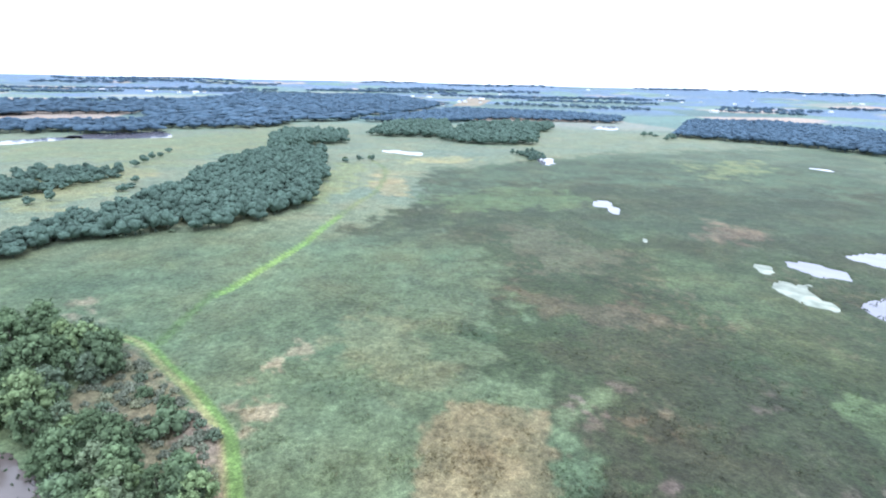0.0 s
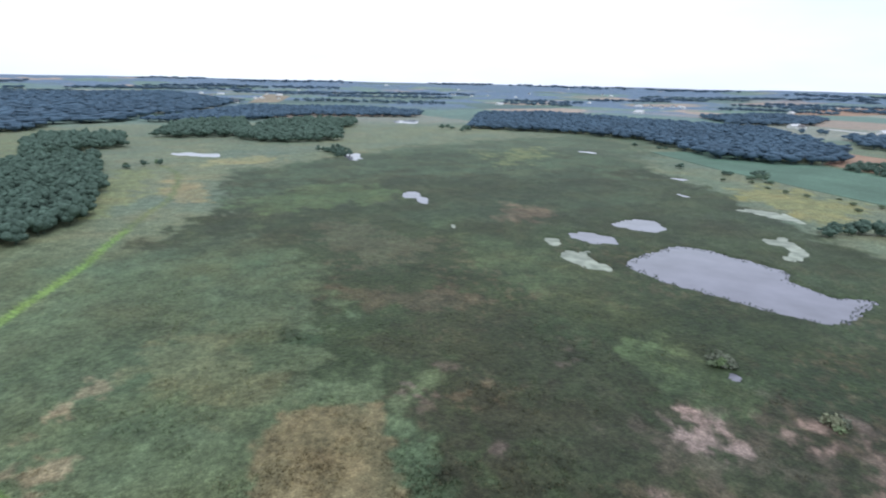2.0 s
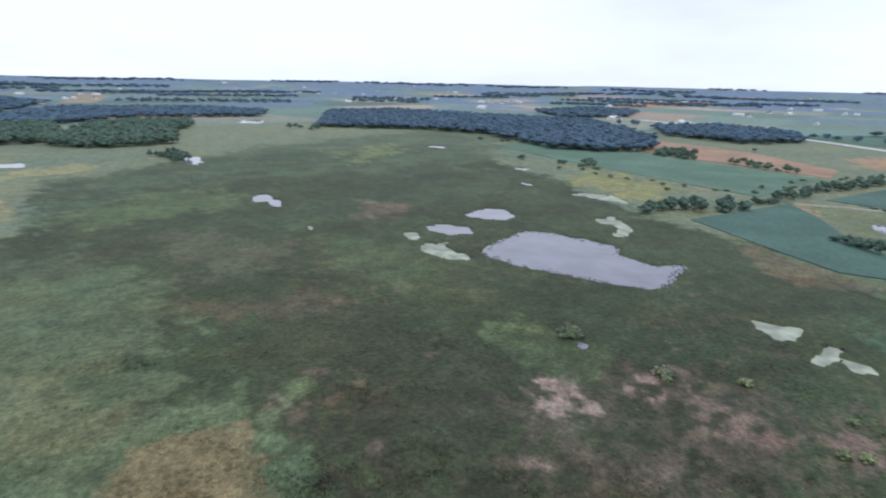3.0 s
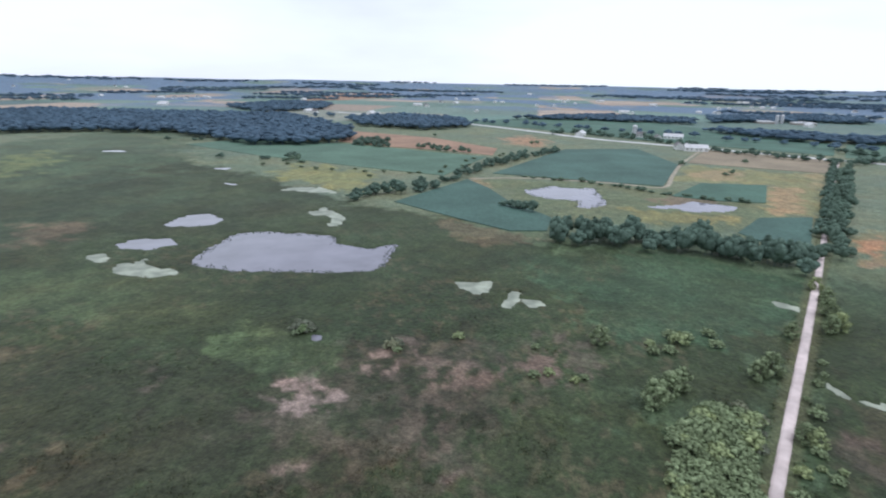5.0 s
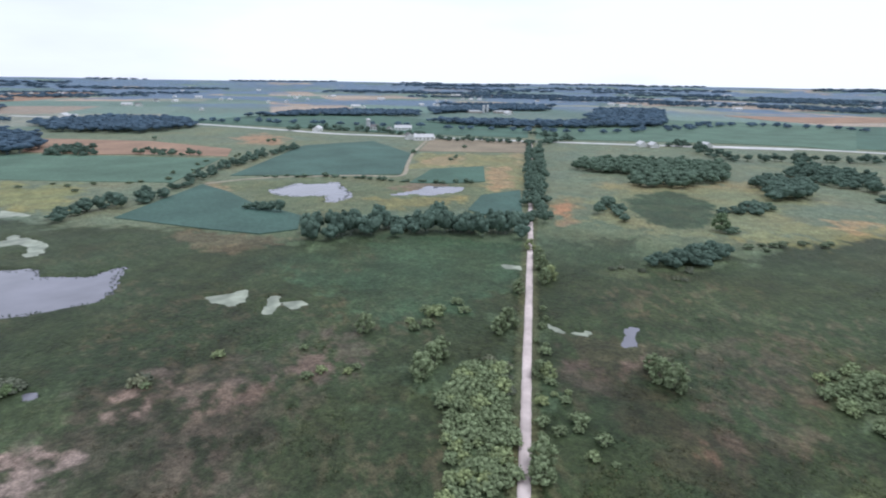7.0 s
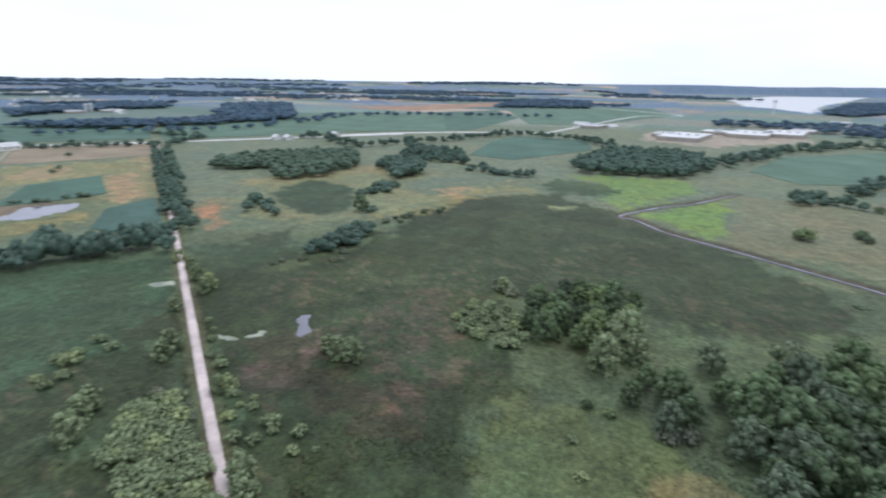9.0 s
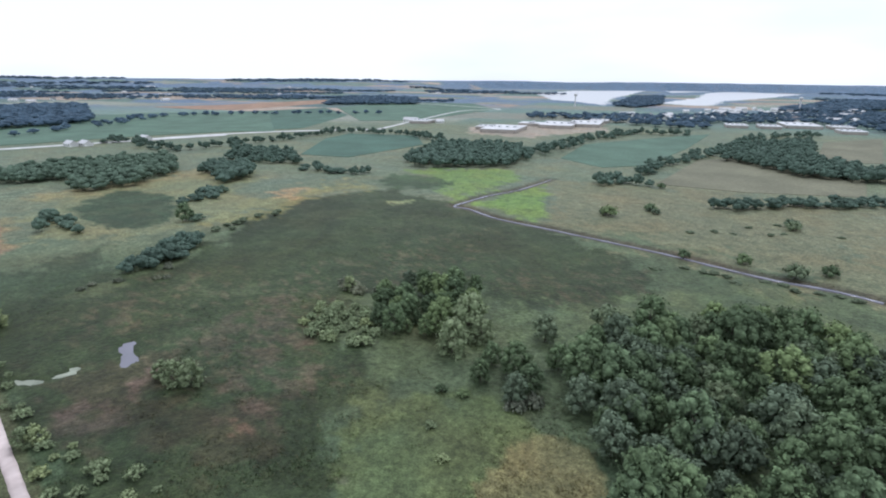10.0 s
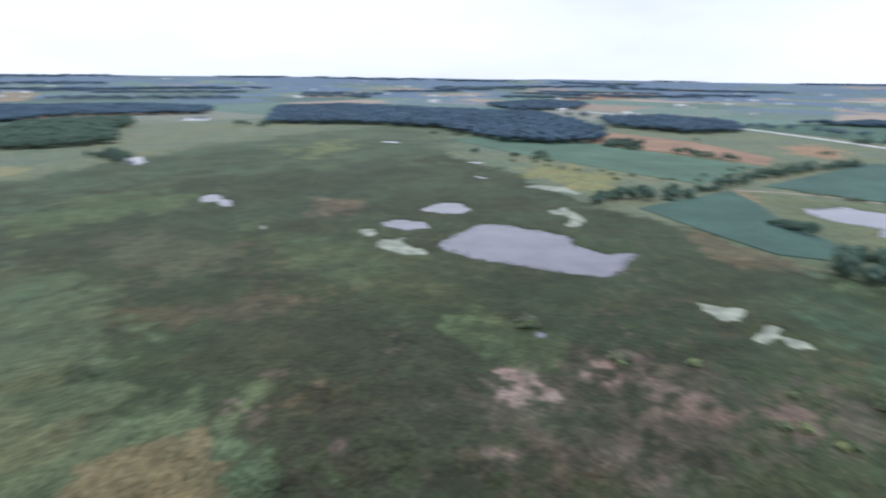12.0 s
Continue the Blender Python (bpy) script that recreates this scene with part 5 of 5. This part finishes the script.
def gabled(name, length, depth, eaves, ridge, wall_mat, roof_mat, label, category, group, windows=3):
    """A gabled building: walls with gable ends, an overhanging roof of two slabs, a door and windows."""
    root = tagged(new(name), label, category, group)
    bm = bmesh.new()
    l, d = length / 2, depth / 2
    low = [bm.verts.new(p) for p in ((-l, -d, -1), (l, -d, -1), (l, d, -1), (-l, d, -1))]
    top = [bm.verts.new(p) for p in ((-l, -d, eaves), (l, -d, eaves), (l, d, eaves), (-l, d, eaves))]
    a, b = bm.verts.new((-l, 0, ridge - 0.2)), bm.verts.new((l, 0, ridge - 0.2))
    for f in ((low[0], low[1], top[1], top[0]), (low[2], low[3], top[3], top[2]), (low[1], low[2], top[2], b, top[1]), (low[3], low[0], top[0], a, top[3])):
        bm.faces.new(f)
    part("wall", bm, wall_mat, root)
    bm = bmesh.new()
    o, e = 0.5, 0.25
    drop = (ridge - eaves) / d * o
    for s in (-1, 1):
        v = [bm.verts.new((x, y, z + t)) for t in (0, e) for x, y, z in ((-l - o, 0, ridge), (l + o, 0, ridge), (l + o, s * (d + o), eaves - drop), (-l - o, s * (d + o), eaves - drop))]
        for q in ((0, 1, 2, 3), (4, 5, 6, 7), (0, 1, 5, 4), (2, 3, 7, 6), (1, 2, 6, 5), (3, 0, 4, 7)):
            bm.faces.new([v[k] for k in q])
    bmesh.ops.recalc_face_normals(bm, faces=bm.faces[:])
    part("roof", bm, roof_mat, root)
    for s in (-1, 1):
        for k in range(windows):
            x = -l + (k + 0.5) * length / windows
            bm = bmesh.new()
            box(bm, x - 0.7, x + 0.7, s * d - 0.05, s * d + 0.05, eaves * 0.4, eaves * 0.8)
            part("window", bm, PANE, root)
    bm = bmesh.new()
    box(bm, l - 0.05, l + 0.06, -1.2, 1.2, 0, min(3.0, eaves * 0.75))
    part("door", bm, GREY_ROOF, root)
    return root


def flat_hall(length, depth, height, label):
    """A low industrial hall with a parapet roof, dock doors and roof units."""
    root = tagged(new("factory_hall"), label, "factory", "factory halls")
    l, d = length / 2, depth / 2
    bm = bmesh.new()
    box(bm, -l, l, -d, d, -1, height)
    part("wall", bm, TAN_WALL, root)
    bm = bmesh.new()
    box(bm, -l - 0.3, l + 0.3, -d - 0.3, d + 0.3, height, height + 0.8)
    roof = part("roof", bm, WHITE_ROOF, root)
    for k in range(4):
        bm = bmesh.new()
        x = -l * 0.7 + k * l * 0.45
        box(bm, x, x + 4, -2, 3, height + 0.8, height + 2.6)
        part("roof_unit", bm, STEEL, roof)
    for k in range(5):
        bm = bmesh.new()
        x = -l * 0.8 + k * l * 0.35
        box(bm, x, x + 4, -d - 0.1, -d + 0.1, 0, 4)
        part("dock_door", bm, GREY_ROOF, root)
    return root


def silo(height, radius, label):
    root = tagged(new("silo"), label, "silo", "silos")
    bm = bmesh.new()
    tube(bm, (0, 0, -1), (0, 0, height), radius, radius, 16)
    part("shaft", bm, STEEL, root)
    bm = bmesh.new()
    for r0, r1, z0, z1 in ((1.03, 0.75, 0, 0.45), (0.75, 0.35, 0.45, 0.72), (0.35, 0.02, 0.72, 0.8)):
        tube(bm, (0, 0, height + z0 * radius), (0, 0, height + z1 * radius), radius * r0, radius * r1, 16)
    part("dome", bm, WHITE_ROOF, root)
    return root


def water_tower(x, y):
    root = tagged(new("water_tower"), "white water tower on a slender column", "water tower")
    bm = bmesh.new()
    tube(bm, (0, 0, -1), (0, 0, 5), 3.4, 1.7, 14)
    tube(bm, (0, 0, 5), (0, 0, 30), 1.7, 1.7, 14)
    part("column", bm, WHITE_ROOF, root)
    bm = bmesh.new()
    bmesh.ops.create_uvsphere(bm, u_segments=20, v_segments=12, radius=5.2)
    for v in bm.verts:
        v.co.z = v.co.z * 0.75 + 33
    part("tank", bm, WHITE_ROOF, root)
    root.location = (x, y, 0.2)


BUILT = {
    "white_barn": gabled("barn", 26, 11, 4.5, 8, WHITE_WALL, WHITE_ROOF, "long white barn with a pale metal roof", "barn", "farm buildings", 5),
    "house": gabled("farmhouse", 13, 9, 5.4, 8.6, WHITE_WALL, GREY_ROOF, "white two-storey farmhouse with a grey roof", "house", "houses", 3),
    "home": gabled("house", 14, 9, 3.6, 6.6, WHITE_WALL, WHITE_ROOF, "small white house with a pale roof", "house", "houses", 3),
    "hall": flat_hall(52, 84, 5, "low white factory hall with a flat pale roof"),
    "small_hall": flat_hall(32, 40, 4.5, "small white warehouse with a flat pale roof"),
    "silo": silo(17, 3.2, "tall grey farm silo with a pale dome"),
}
TAKEN = set()


def build(kind, x, y, turn):
    m = pose(x, y, 0.2 + float(horizon_rim(x, y)), 0, 0, turn)
    if kind in TAKEN:
        return copy_thing(BUILT[kind], m)
    TAKEN.add(kind)
    BUILT[kind].matrix_basis = m
    return BUILT[kind]


rng = random.Random(90)
for spot, kind in zip([(858, 15), (829, 142), (857, 60), (825, 34), (725, 5), (715, -14), (734, -5), (836, 67), (1362, -151), (1361, -223), (1296, -224), (1346, -173), (1373, -186), (1040, 798), (1015, 762), (1068, 649), (1057, 627), (1766, 734), (1786, 799), (1563, 158), (1538, 135), (662, -284), (653, -295), (655, -363), (1967, 661), (1980, 635), (2047, -91), (2118, -126)],
                      ("white_barn", "white_barn", "house", "house", "house", "white_barn", "home", "silo", "small_hall", "small_hall", "white_barn", "silo", "silo", "white_barn", "house", "white_barn", "home", "white_barn", "house", "white_barn", "home", "home", "home", "home", "white_barn", "home", "white_barn", "home")):
    build(kind, *spot, rng.choice((0, 90, 12, 102)))
for spot, kind, turn in zip([(398, -761), (366, -750), (326, -872), (298, -924), (370, -864), (298, -1003), (546, -793), (576, -801), (523, -813), (318, -1275), (80, -1048), (32, -1060), (-10, -1122), (-68, -1116), (9, -1320), (-77, -1030)],
                            ("small_hall", "hall", "hall", "hall", "small_hall", "small_hall", "small_hall", "white_barn", "home", "small_hall", "small_hall", "small_hall", "hall", "small_hall", "small_hall", "small_hall"),
                            (12, 12, 12, 12, 100, 12, 12, 12, 50, 12, 12, 12, 12, 12, 12, 12)):
    build(kind, *spot, turn)
for x, y in scatter([(307, -1125), (261, -1379), (151, -1700), (-171, -1998), (-112, -1234), (-40, -1237), (43, -1107), (119, -1171), (194, -1041)], 62, 91):
    build(rng.choice(("home", "home", "house", "white_barn")), x, y, rng.choice((12, 102)))
for spot in [(2346, 1626), (2392, 1567), (2377, 1437), (2352, 1326), (3393, 1315), (3307, 1195), (2208, 454), (2107, 390), (2505, -670), (2757, -871), (2022, -1053), (2050, -1126), (2215, -1320), (1923, -698), (1814, -700), (2582, -1368), (2110, -1297), (1792, -1459), (1963, -1725), (-1610, 2173), (-1455, 2139), (-1560, 2522), (-161, 2629), (-78, 2519), (977, 3882), (1350, 3429), (1298, 2852), (1345, 2605), (2161, 3396)]:
    build(rng.choice(("white_barn", "home")), *spot, rng.choice((0, 30, 75)))
# farmsteads dotted over the far farmland
for k in range(70):
    a, d = radians(rng.uniform(-62, 140)), rng.uniform(1250, 3600)
    x, y = d * math.cos(a), d * math.sin(a)
    for j in range(rng.choice((1, 1, 2, 3))):
        build(rng.choice(("white_barn", "white_barn", "home", "house")), x + rng.uniform(-45, 45), y + rng.uniform(-45, 45), rng.choice((14, 104)))
for spot in [(543, -1571), (-9, -1711)]:
    water_tower(*spot)

# ---- grass tufts over the near marsh and meadow ----
def tufts(count):
    rng = np.random.default_rng(7)
    a = np.radians(rng.uniform(-198, 50, count) + 90)
    d = 1 / rng.uniform(1 / 330, 1 / 76, count)
    x, y = d * np.cos(a), d * np.sin(a)
    wet = np.zeros(count, bool)
    for name, outline, mat, label in PONDS:
        wet |= inside(x, y, outline) > -1.0
    for line, width in ((TRAIL, 3.0), (MOWN, 3.2), (MOWN_LOW, 2.8), (DITCH, 3.0)):
        wet |= near_line(x, y, line) < width
    x, y, d = x[~wet], y[~wet], d[~wet]
    n = len(x)
    colour = ground_cover(x, y) * rng.uniform(0.8, 1.4, (n, 1))
    straw = (rng.random(n) < 0.28) * rng.uniform(0.2, 0.5, n)
    colour = colour * (1 - straw[:, None]) + np.array((0.27, 0.24, 0.15)) * straw[:, None]
    thick = 0.35 + 0.65 * step(fbm(x, y, 9, 44, 3), 0.35, 0.65)
    h = rng.uniform(0.2, 0.5, n) * thick
    vs, cs = [], []
    for k in range(3):
        t = rng.uniform(0, math.tau, n)
        lean, w = rng.uniform(0.35, 0.9, n), rng.uniform(0.15, 0.32, n)
        tip = np.c_[x + np.cos(t) * lean, y + np.sin(t) * lean, 0.35 + h]
        l = np.c_[x - np.sin(t) * w, y + np.cos(t) * w, np.full(n, 0.1)]
        r = np.c_[x + np.sin(t) * w, y - np.cos(t) * w, np.full(n, 0.1)]
        vs.append(np.stack([l, r, tip], 1).reshape(-1, 3))
        cs.append(np.repeat(colour, 3, 0))
    v = np.concatenate(vs)
    me = mesh_from("marsh_grass", v, np.arange(len(v)).reshape(-1, 3), TUFT, np.concatenate(cs))
    return tagged(new("marsh_grass", me), "tussocks of sedge and meadow grass", "grass", kind="stuff")


tufts(72000)


def reeds():
    """Taller reed clumps along the shores of the near ponds."""
    rng = np.random.default_rng(9)
    xy = []
    for name, outline, mat, label in PONDS:
        if mat is DUCKWEED or len(outline) < 7 or math.hypot(*np.mean(outline, 0)) > 420:
            continue
        for (ax, ay), (bx, by) in zip(outline, outline[1:] + outline[:1]):
            n = int(math.hypot(bx - ax, by - ay) * 1.2) + 1
            u = rng.random(n)
            xy.append(np.c_[ax + (bx - ax) * u, ay + (by - ay) * u] + rng.normal(size=(n, 2)) * 1.3)
    xy = np.concatenate(xy)
    n = len(xy)
    colour = np.array((0.05, 0.08, 0.04)) * rng.uniform(0.7, 1.4, (n, 1))
    vs = []
    for k in range(5):
        t, lean, w, h = rng.uniform(0, math.tau, n), rng.uniform(0.2, 0.6, n), rng.uniform(0.1, 0.3, n), rng.uniform(0.3, 0.75, n)
        tip = np.c_[xy[:, 0] + np.cos(t) * lean, xy[:, 1] + np.sin(t) * lean, h]
        l = np.c_[xy[:, 0] - np.sin(t) * w, xy[:, 1] + np.cos(t) * w, np.full(n, -0.3)]
        r = np.c_[xy[:, 0] + np.sin(t) * w, xy[:, 1] - np.cos(t) * w, np.full(n, -0.3)]
        vs.append(np.stack([l, r, tip], 1).reshape(-1, 3))
    v = np.concatenate(vs)
    me = mesh_from("reeds", v, np.arange(len(v)).reshape(-1, 3), TUFT, np.tile(np.repeat(colour, 3, 0), (5, 1)))
    return tagged(new("reeds", me), "dark green reed fringe along the pond shores", "reeds", kind="stuff")


reeds()
